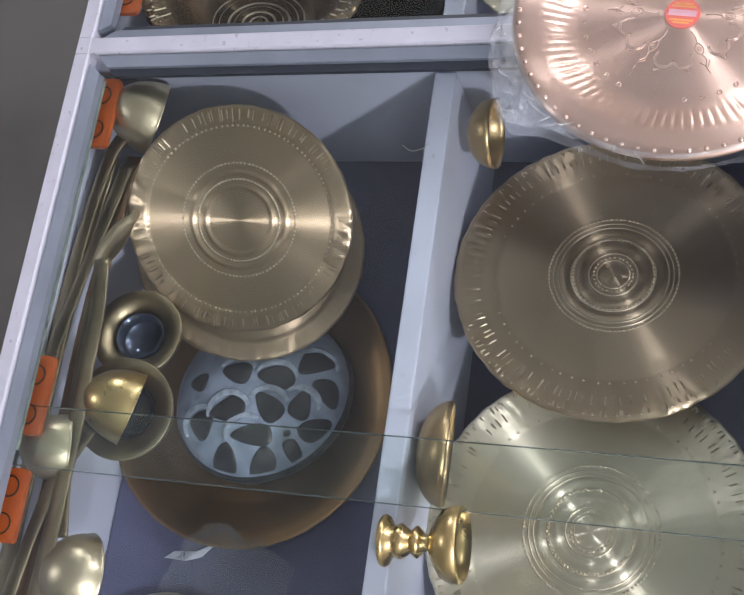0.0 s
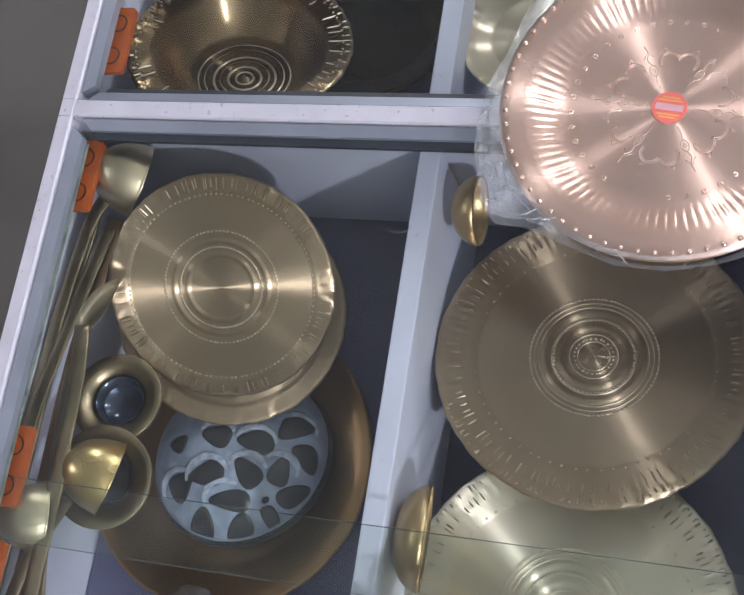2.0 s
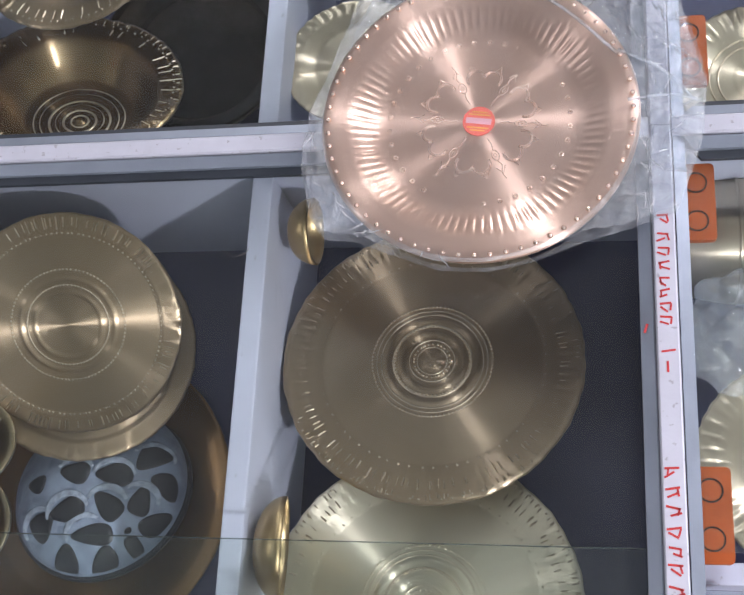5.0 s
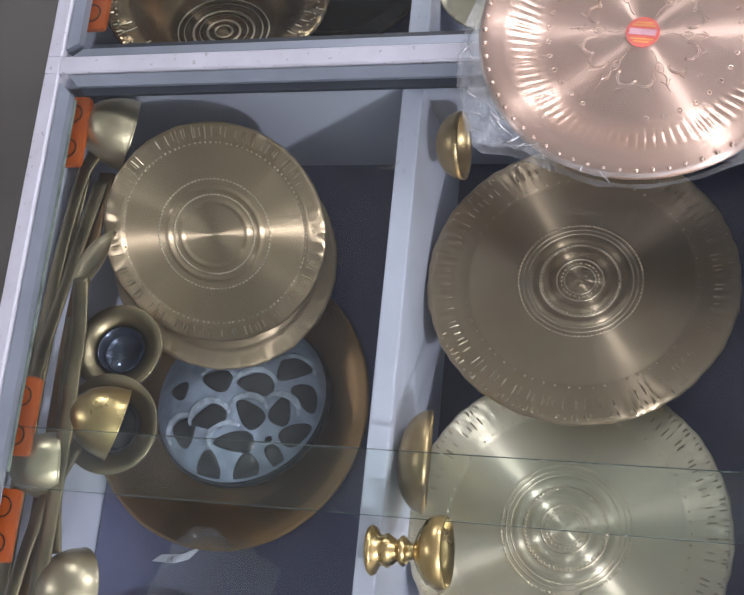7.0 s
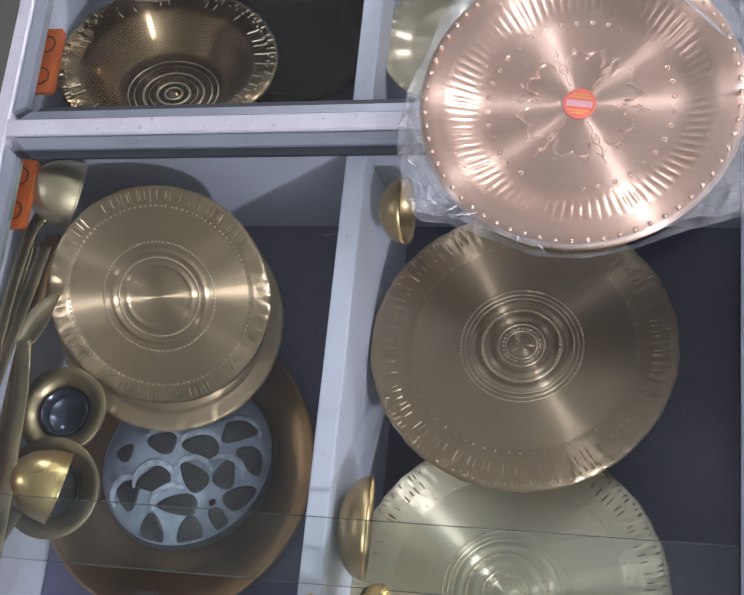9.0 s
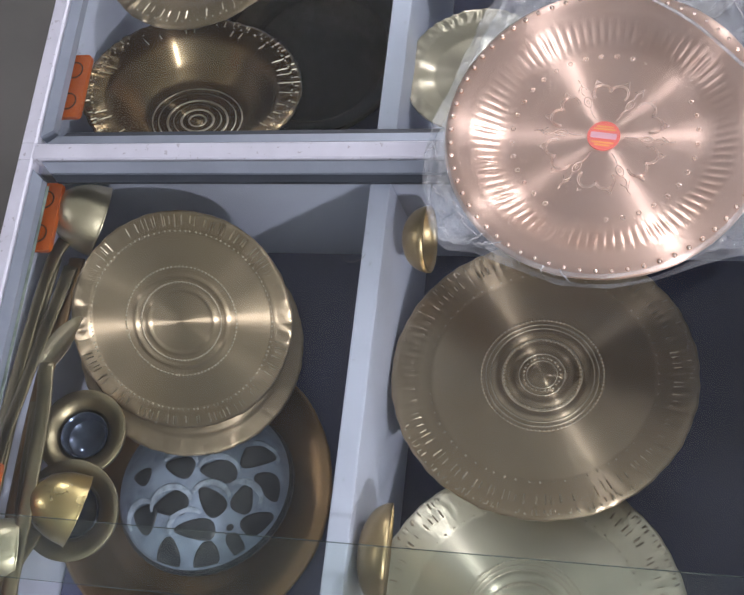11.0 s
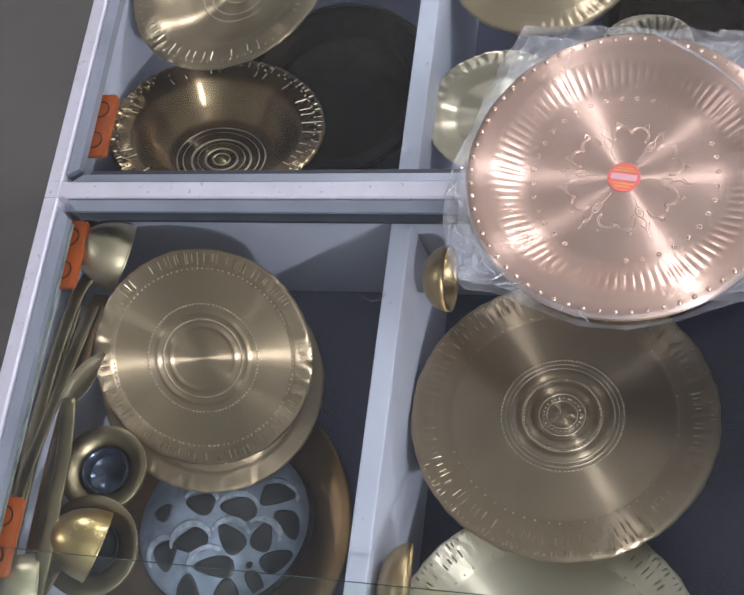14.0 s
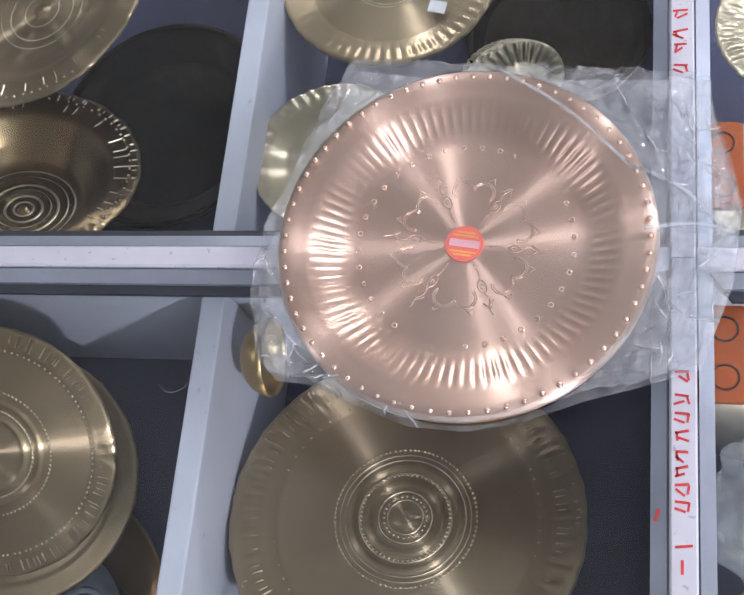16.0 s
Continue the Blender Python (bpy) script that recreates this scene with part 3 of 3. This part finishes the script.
plate("dark tarnished round tray lying on the lining", pose(0.590, 0.345, FLOOR_Z + 0.003, 0, 0, 0), 0.092, [(0, 0), (0.8, 0.0), (0.9, 0.008), (1.0, 0.012)], DARKMETAL, name="metal_tray", category="tray")

# bay beyond the long rail
plate("pale scalloped brass plate beside the rail", pose(0.814, -0.267, 0.795, -6, 0, 0), 0.0895, SC, PALE, 42, (0.72, 0.99), 0.0007, scallop=0.014, dent=0.0010, group="small plates", rings=((0.3, 0.0006, 0.0006), (0.5, 0.0006, 0.0005)))
plate("pale scalloped brass plate beside the rail", pose(0.812, -0.471, 0.795, -6, 0, 0), 0.0895, SC, PALE, 42, (0.72, 0.99), 0.0007, scallop=0.014, dent=0.0010, group="small plates")
plate("pale scalloped brass plate beside the rail", pose(0.802, 0.099, 0.795, -6, 0, 0), 0.080, SC, PALE, 42, (0.72, 0.99), 0.0008, scallop=0.014, dent=0.0010, group="small plates", rings=((0.5, 0.0006, 0.001), (0.6, 0.001, 0.001)))
plate("pale scalloped brass plate beside the rail", pose(0.812, 0.252, 0.800, -6, 0, 30), 0.080, SC, PALE, 42, (0.72, 0.99), 0.0008, scallop=0.014, dent=0.0010, group="small plates")
pot = thing("metal_pot", pose(0.745, -0.050, 0.763, 0, 90, 0), "round pale metal pot lying on its side", "pot")
part("body", lathe_bm([(0, -0.030), (0.035, -0.028), (0.052, -0.015), (0.058, 0.01), (0.060, 0.04), (0.060, 0.10), (0.054, 0.125), (0.04, 0.135), (0.042, 0.145), (0.036, 0.145), (0.033, 0.13), (0, 0.12)], 72), PALE, pot, smooth=True)
for z in (0.025, 0.07):
    part("band", lathe_bm([(0.0595, z), (0.0612, z + 0.0015), (0.0595, z + 0.003)], 72), PALE, pot, smooth=True)


# ---------------------------------------------------------------- ladles, cups, stand
def lean(pts):
    """Handles lie a little askew along the counter side."""
    return [(x + 0.020 * y - 0.004, y + 0.004, z) for x, y, z in pts]


def ladle(label, bowl_m, R, pts, material=PALEB, width=0.0085, flat=0.22, deep=1.0):
    t = thing("ladle", pose(0, 0, 0), label, "ladle", "brass ladles")
    prof = [(0, R)] + [(R * math.sin(radians(a)), R * math.cos(radians(a))) for a in range(8, 89, 8)] + [(R, 0), (R + 0.0012, -0.001), (R - 0.0008, -0.001)]
    prof += [((R - 0.0012) * math.sin(radians(a)), (R - 0.0012) * math.cos(radians(a))) for a in range(88, 7, -8)] + [(0, R - 0.0012)]
    part("bowl", lathe_bm([(r, z * deep) for r, z in prof], 64), material, t, smooth=True, m=bowl_m)
    line = bezier(lean(pts), 8)
    n = len(line)
    part("handle", rod_bm(line, [width * (0.75 + 0.25 * abs(2 * k / n - 1)) for k in range(n)], 10, flat), HANDLE, t, "long flat dull brass handle", smooth=True)
    return t


ladle("brass ladle with its bowl on edge along the counter side", pose(0.048, -0.046, 0.836, 0, -52, -6), 0.036, [(0.028, -0.075, 0.848), (0.022, -0.10, 0.852), (0.014, -0.16, 0.850), (0.006, -0.24, 0.843), (0.000, -0.33, 0.838)], deep=1.3)
ladle("brass ladle lying among other ladles", pose(0.029, -0.377, 0.836, 0, -52, 8), 0.031, [(0.018, -0.36, 0.850), (0.013, -0.30, 0.852), (0.022, -0.22, 0.848), (0.029, -0.15, 0.842), (0.035, -0.10, 0.838)], deep=1.3)
ladle("brass ladle with a round ridged bowl", pose(0.068, -0.486, 0.826, 0, -35, 0), 0.038, [(0.062, -0.46, 0.845), (0.055, -0.41, 0.848), (0.045, -0.33, 0.845), (0.036, -0.24, 0.842)])
ladle("yellow brass ladle with its bowl in a cup", pose(0.078, -0.333, 0.822, 0, -56, -14), 0.034, [(0.060, -0.36, 0.836), (0.045, -0.42, 0.85), (0.032, -0.50, 0.852), (0.02, -0.60, 0.85)], GOLD, deep=1.35)

spoon = thing("serving_spoon", pose(0, 0, 0), "long flat brass serving spoon with a pointed folded tip", "spoon")
part("handle", rod_bm(bezier([(0.033, -0.200, 0.852), (0.041, -0.25, 0.853), (0.043, -0.31, 0.853), (0.045, -0.39, 0.853), (0.043, -0.49, 0.852), (0.036, -0.62, 0.850)], 8), 0.0082, 10, 0.24), HANDLE, spoon, smooth=True)
bm = bmesh.new()
row = []
for k in range(13):
    u = k / 12
    c = Vector((0.026 + 0.034 * u, -0.206 + 0.054 * u, 0.850 + 0.004 * u))
    w = 0.013 * math.sin(math.pi * min(1, 0.12 + u * 0.88)) ** 0.8
    row.append([bm.verts.new(c + Vector((-0.75, 0.66, 0)) * w * s + Vector((0, 0, -0.007 * (1 - s * s)))) for s in (-1, -0.6, -0.2, 0.2, 0.6, 1)])
for p, q in zip(row, row[1:]):
    for i in range(5):
        bm.faces.new((p[i], p[i + 1], q[i + 1], q[i]))
bmesh.ops.solidify(bm, geom=bm.faces[:], thickness=0.0012)
part("bowl", bm, PALEB, spoon, smooth=True)
for k, (xa, xb) in enumerate(((0.004, -0.004), (0.030, 0.012))):
    s = thing("metal_rod", pose(0, 0, 0), "long flat dull brass handle lying along the counter side", "rod", "long handles")
    part("bar", rod_bm(bezier(lean([(xa + 0.008, -0.09, 0.835), (xa + 0.003, -0.24, 0.838), (xa + 0.006, -0.42, 0.838), (xb + 0.016, -0.62, 0.836)]), 8), 0.009, 8, 0.22), DULL if k else HANDLE, s, smooth=True)


def cup(label, m, R, h, material, inner=None):
    t = thing("metal_cup", m, label, "cup", "brass cups")
    part("body", lathe_bm([(0, 0), (R * 0.55, 0), (R * 0.8, h * 0.3), (R * 0.97, h * 0.8), (R, h), (R * 0.985, h + 0.0012), (R * 0.80, h - 0.0030), (R * 0.62, h - 0.0055), (R * 0.59, h * 0.66), (R * 0.45, h * 0.25), (0, h * 0.2)], 72), material, t, smooth=True)
    # an inner shell carries the reflection seen in the cup as colour
    if inner:
        part("inside", lathe_bm([(0, h * 0.26), (R * 0.44, h * 0.32), (R * 0.535, h * 0.74), (R * 0.52, h * 0.74), (R * 0.43, h * 0.30)], 48), inner, t, "dark blue-grey shell coloured as the reflection inside", smooth=True)
    return t


# blue reflection inside the brass cups, put into a colour of its own
BLUE_REFLECTION = mat("painted_blue_reflection", (0.06, 0.08, 0.13), 0.15, metal=0.6, var=0.2)
cup("broad-rimmed brass cup with a blue reflection coloured inside", pose(0.052, -0.257, 0.772, -4, 8, 0), 0.044, 0.030, HANDLE, BLUE_REFLECTION)
cup("broad-rimmed brass cup holding a ladle", pose(0.060, -0.329, 0.778, 4, 8, 0), 0.048, 0.034, HANDLE, BLUE_REFLECTION)

for y, R, d, lab in ((-0.052, 0.032, 0.026, "small brass bowl standing on edge against the partition"), (-0.348, 0.045, 0.027, "brass bowl standing on edge against the partition")):
    t = thing("brass_bowl", pose(0.386 if R < 0.04 else 0.378, y, 0.816, 0, 88 if R < 0.04 else 101, 0), lab, "bowl", "bowls on edge")
    prof = [(0, -d)] + [(R * math.sin(radians(a)) ** 0.9, -d * math.cos(radians(a))) for a in range(10, 90, 10)] + [(R, 0), (R - 0.002, 0.0005)]
    prof += [((R - 0.002) * math.sin(radians(a)) ** 0.9, -(d - 0.002) * math.cos(radians(a))) for a in range(80, 9, -10)] + [(0, -d + 0.002)]
    part("shell", lathe_bm(prof, 56), OLDBRASS, t, smooth=True)

stand = thing("brass_lamp_stand", pose(0.348, -0.429, 0.870, 0, 90, 3), "small turned yellow brass oil lamp lying on its side", "oil lamp")
part("foot", lathe_bm([(0, 0), (0.019, 0), (0.0205, 0.002), (0.019, 0.005), (0.012, 0.009), (0.0125, 0.012), (0.014, 0.015), (0.0115, 0.019), (0.0085, 0.023)], 48), GOLD, stand, smooth=True)
part("stem", lathe_bm([(0.0085, 0.023), (0.0115, 0.026), (0.0125, 0.028), (0.010, 0.031), (0.0065, 0.034), (0.0065, 0.037)], 48), GOLD, stand, smooth=True)
part("cup", lathe_bm([(0.0065, 0.037), (0.016, 0.041), (0.026, 0.048), (0.029, 0.055), (0.0295, 0.063), (0.0275, 0.0645), (0.025, 0.058), (0.012, 0.047), (0, 0.045)], 48), GOLD, stand, smooth=True)

plate("pale brass plate near the front of the counter", pose(0.085, -0.588, 0.668, 0, 0, 0), 0.105, PL, PALE, 60, (0.82, 0.93), 0.001, nick=0.004, group="bell-metal plates")
scrap = thing("paper_scrap", pose(0.086, -0.442, FLOOR_Z + 0.001, 0, 0, 8), "small torn scrap of white paper on the lining", "paper")
bm = bmesh.new()
f = bm.faces.new([bm.verts.new(p) for p in ((-0.03, -0.004, 0), (-0.018, 0.002, 0.002), (0.006, 0.001, 0.001), (0.03, 0.009, 0.003), (0.012, -0.005, 0.001), (-0.006, -0.008, 0))])
bmesh.ops.solidify(bm, geom=[f], thickness=0.0005)
part("sheet", bm, PAPER, scrap)
tagged(part("fibre", rod_bm(bezier([(0.322, -0.098, 0.8855), (0.331, -0.104, 0.8856), (0.341, -0.101, 0.8856), (0.345, -0.096, 0.8856)], 6), 0.00028, 5), FIBRE), "thin pale fibre lying on the glass", "fibre")

# ---------------------------------------------------------------- copper plate in its bag
CX, CY, CR = 0.549, 0.007, 0.1350
CPROF = [(0, 0.0), (0.60, 0.0), (0.64, 0.0008), (0.68, 0.0025), (0.79, 0.0100), (0.83, 0.0125), (0.89, 0.0138), (0.93, 0.015), (0.97, 0.0152), (1.0, 0.0135), (1.005, 0.0115)]
copper = plate("bright copper plate with fluted side and beaded rim in plastic", pose(CX, CY, 0.9085, 0, 0, 0), CR, CPROF, COPPER, 88, (0.66, 0.82), 0.00038, seg=528)
bead = bpy.data.meshes.new("bead")
bm = bmesh.new()
bmesh.ops.create_uvsphere(bm, u_segments=10, v_segments=6, radius=0.0024)
for v in bm.verts:
    v.co.z *= 0.9
bm.to_mesh(bead)
bm.free()
for p in bead.polygons:
    p.use_smooth = True
bead.materials.append(COPPER_ENG)
for k in range(64):
    a = 2 * math.pi * k / 64
    b = new("bead", bead)
    b.parent = copper
    b.matrix_basis = pose(CR * 0.960 * math.cos(a), CR * 0.960 * math.sin(a), 0.0150)


def engrave(points, w=0.00042):
    part("engraving", rod_bm(points, w, 6, 0.35), COPPER_ENG, copper, smooth=True)


for k in range(6):
    a = radians(-6 + 60 * k)
    c, s = math.cos(a), math.sin(a)

    def put(r, t, c=c, s=s):
        return (r * c - t * s, r * s + t * c, 0.0002)
    engrave(bezier([put(0.018, 0), put(0.024, 0.0010), put(0.031, 0)], 5))
    engrave([put(0.036 + 0.0052 * math.cos(i * math.pi / 7), 0.0030 * math.sin(i * math.pi / 7)) for i in range(15)])
    engrave([put(0.036 + 0.0018 * math.cos(i * math.pi / 5), 0.0012 * math.sin(i * math.pi / 5)) for i in range(11)])
    engrave(bezier([put(0.042, 0), put(0.047, 0.0016), put(0.053, -0.0010), put(0.060, 0)], 5))
    engrave([put(0.048, 0.004), put(0.054, 0), put(0.048, -0.004)])
    # open curls with a pointed tip on either side of the arm
    for sg in (-1, 1):
        o = (0.042 * math.cos(radians(20)), 0.042 * math.sin(radians(20)) * sg)
        for r in (0.0085, 0.0070):
            engrave([put(o[0] + r * math.cos(q), o[1] + sg * r * math.sin(q)) for q in [radians(-110 + 22 * i) for i in range(11)]])
        engrave([put(o[0] + 0.0095, o[1] - 0.0025), put(o[0] + 0.0135, o[1]), put(o[0] + 0.0095, o[1] + 0.0025)])
    for j in range(6):
        b = a + radians(10 * j)
        o = (0.078 * math.cos(b), 0.078 * math.sin(b))
        engrave([(o[0] + 0.0019 * math.cos(i), o[1] + 0.0019 * math.sin(i), 0.0002) for i in (0, 1.05, 2.1, 3.15, 4.2, 5.25, 6.28)])
part("sticker", lathe_bm([(0, 0.0010), (0.0138, 0.0010), (0.0140, 0.0002)], 40), STICKER, copper, "round red and orange paper sticker")
for k, (y, w) in enumerate(((0.0085, 0.014), (0.0060, 0.019), (-0.0065, 0.019), (-0.009, 0.013))):
    part("print_bar", box_bm(-w / 2, w / 2, y - 0.0007, y + 0.0007, 0.0010, 0.0012), STRIPE, copper, m=pose(0, 0, 0, 0, 0, -8))
part("print_bar", box_bm(-0.011, 0.011, -0.0028, 0.0028, 0.0010, 0.0012), PALEPINK, copper, m=pose(0, 0, 0, 0, 0, -8))

OUTLINE = [(0.456, 0.158), (0.511, 0.149), (0.548, 0.147), (0.619, 0.144), (0.671, 0.142), (0.72, 0.142), (0.721, 0.116), (0.74, 0.037), (0.733, -0.023), (0.712, -0.081), (0.673, -0.095), (0.636, -0.106), (0.596, -0.122), (0.558, -0.130), (0.518, -0.128), (0.477, -0.113), (0.445, -0.100), (0.42, -0.098), (0.409, -0.087), (0.398, -0.041), (0.397, -0.022), (0.402, 0.012), (0.415, 0.044), (0.436, 0.113)]
bag = thing("plastic_bag", pose(CX, CY, 0), "crumpled clear plastic bag round a copper plate", "plastic bag")


def bag_radius(a):
    best = 0.1
    d = Vector((math.cos(a), math.sin(a)))
    for (xa, ya), (xb, yb) in zip(OUTLINE, OUTLINE[1:] + OUTLINE[:1]):
        p, q = Vector((xa - CX, ya - CY)), Vector((xb - CX, yb - CY))
        e = q - p
        den = d.x * e.y - d.y * e.x
        if abs(den) < 1e-9:
            continue
        t = (p.x * e.y - p.y * e.x) / den
        u = (p.x * d.y - p.y * d.x) / den
        if t > 0 and -1e-6 <= u <= 1 + 1e-6:
            best = max(best, t)
    return best


def sheet(top, lo=0, hi=70):
    bm = bmesh.new()
    rings, n, m = [], 240, 70
    for j in range(lo, hi + 1):
        ring = []
        for i in range(n):
            a = 2 * math.pi * i / n
            r = CR * 0.985 * j / 25 if j <= 25 else CR * 0.985 + max(0.002, bag_radius(a) - CR * 0.985) * (j - 25) / (m - 25)
            x, y = r * math.cos(a), r * math.sin(a)
            over = r - CR
            crumple = min(1, max(0, over / 0.012))
            h = noise.noise(Vector((x * 40, y * 40, 3.1 * top))) * 0.008 + (1 - abs(noise.noise(Vector((x * 70, y * 70, 7))))) ** 4 * 0.007 + (1 - abs(noise.noise(Vector((x * 150, y * 150, 2))))) ** 5 * 0.003 - 0.003
            if top:
                z = 0.9262 - max(0, over) * 0.22 + crumple * h + 0.0004 * noise.noise(Vector((x * 30, y * 30, 1)))
                z = max(z, 0.9060 + crumple * 0.002 + 0.3 * abs(h) * crumple)
            else:
                z = 0.9035
            ring.append(bm.verts.new((x, y, z)))
        rings.append(ring)
    for p, q in zip(rings, rings[1:]):
        for i in range(n):
            k = (i + 1) % n
            bm.faces.new((p[i], q[i], q[k], p[k]))
    bmesh.ops.remove_doubles(bm, verts=bm.verts[:], dist=1e-6)
    return bm


f = part("stretched_film", sheet(1, 0, 25), TIGHT, bag, smooth=True)
f.visible_shadow = False
part("upper_film", sheet(1, 25, 70), FILM, bag)
f = part("lower_film", sheet(0, 25, 70), FILM, bag, smooth=True)
f.visible_shadow = False
# folds pulled across the plate
for a, b in (((0.018, 0.135), (0.118, 0.050)), ((0.125, 0.004), (0.185, 0.002)), ((0.118, 0.052), (0.178, 0.004))):
    part("fold", rod_bm(bezier([(*a, 0.9275), ((a[0] + b[0]) / 2 + 0.004, (a[1] + b[1]) / 2 + 0.004, 0.9275), (*b, 0.924)], 8), 0.0016, 8, 0.5), FILM, bag, smooth=True)

# thin pale rods draw the white highlights on the film's creases
rb = random.Random(11)
for k in range(44):
    a = radians(rb.uniform(-40, 55) if k % 3 else rb.uniform(170, 260))
    r = CR + (bag_radius(a) - CR) * rb.uniform(0.15, 0.9)
    x, y, ang, ln = r * math.cos(a), r * math.sin(a), rb.uniform(0, 6.28), rb.uniform(0.005, 0.022)
    zc = max(0.9262 - (r - CR) * 0.22, 0.908) + 0.0015
    pts = [(x + math.cos(ang) * ln * f + rb.uniform(-0.001, 0.001), y + math.sin(ang) * ln * f + rb.uniform(-0.001, 0.001), zc + 0.001 * math.sin(3 * f)) for f in (-0.5, -0.15, 0.2, 0.5)]
    part("crease_glint", rod_bm(bezier(pts, 4), [0.0002 + 0.0005 * math.sin(math.pi * i / 12) for i in range(13)], 6, 0.4), CREASE_GLINT, bag, smooth=True)

# loose bags beyond the long rail and on the lining beside the tray
for at, size, tall, seed, lab in (((0.773, -0.153, 0.80), 0.05, 0.7, 0, "crumpled clear plastic bag lying among pots"), ((0.135, -0.475, FLOOR_Z + 0.02), 0.06, 0.3, 5, "crumpled clear plastic bag on the dark lining")):
    wrap = thing("plastic_bag", pose(*at), lab, "plastic bag", "loose plastic bags")
    bm = bmesh.new()
    bmesh.ops.create_icosphere(bm, subdivisions=5, radius=size)
    for v in bm.verts:
        d = 1 + 0.35 * noise.noise(v.co * 30 + Vector((seed, 0, 0))) + 0.15 * noise.noise(v.co * 90)
        v.co = Vector((v.co.x * d, v.co.y * d, max(v.co.z * d * tall, -0.0195)))
    part("film", bm, FILM if tall > 0.5 else TIGHT, wrap)
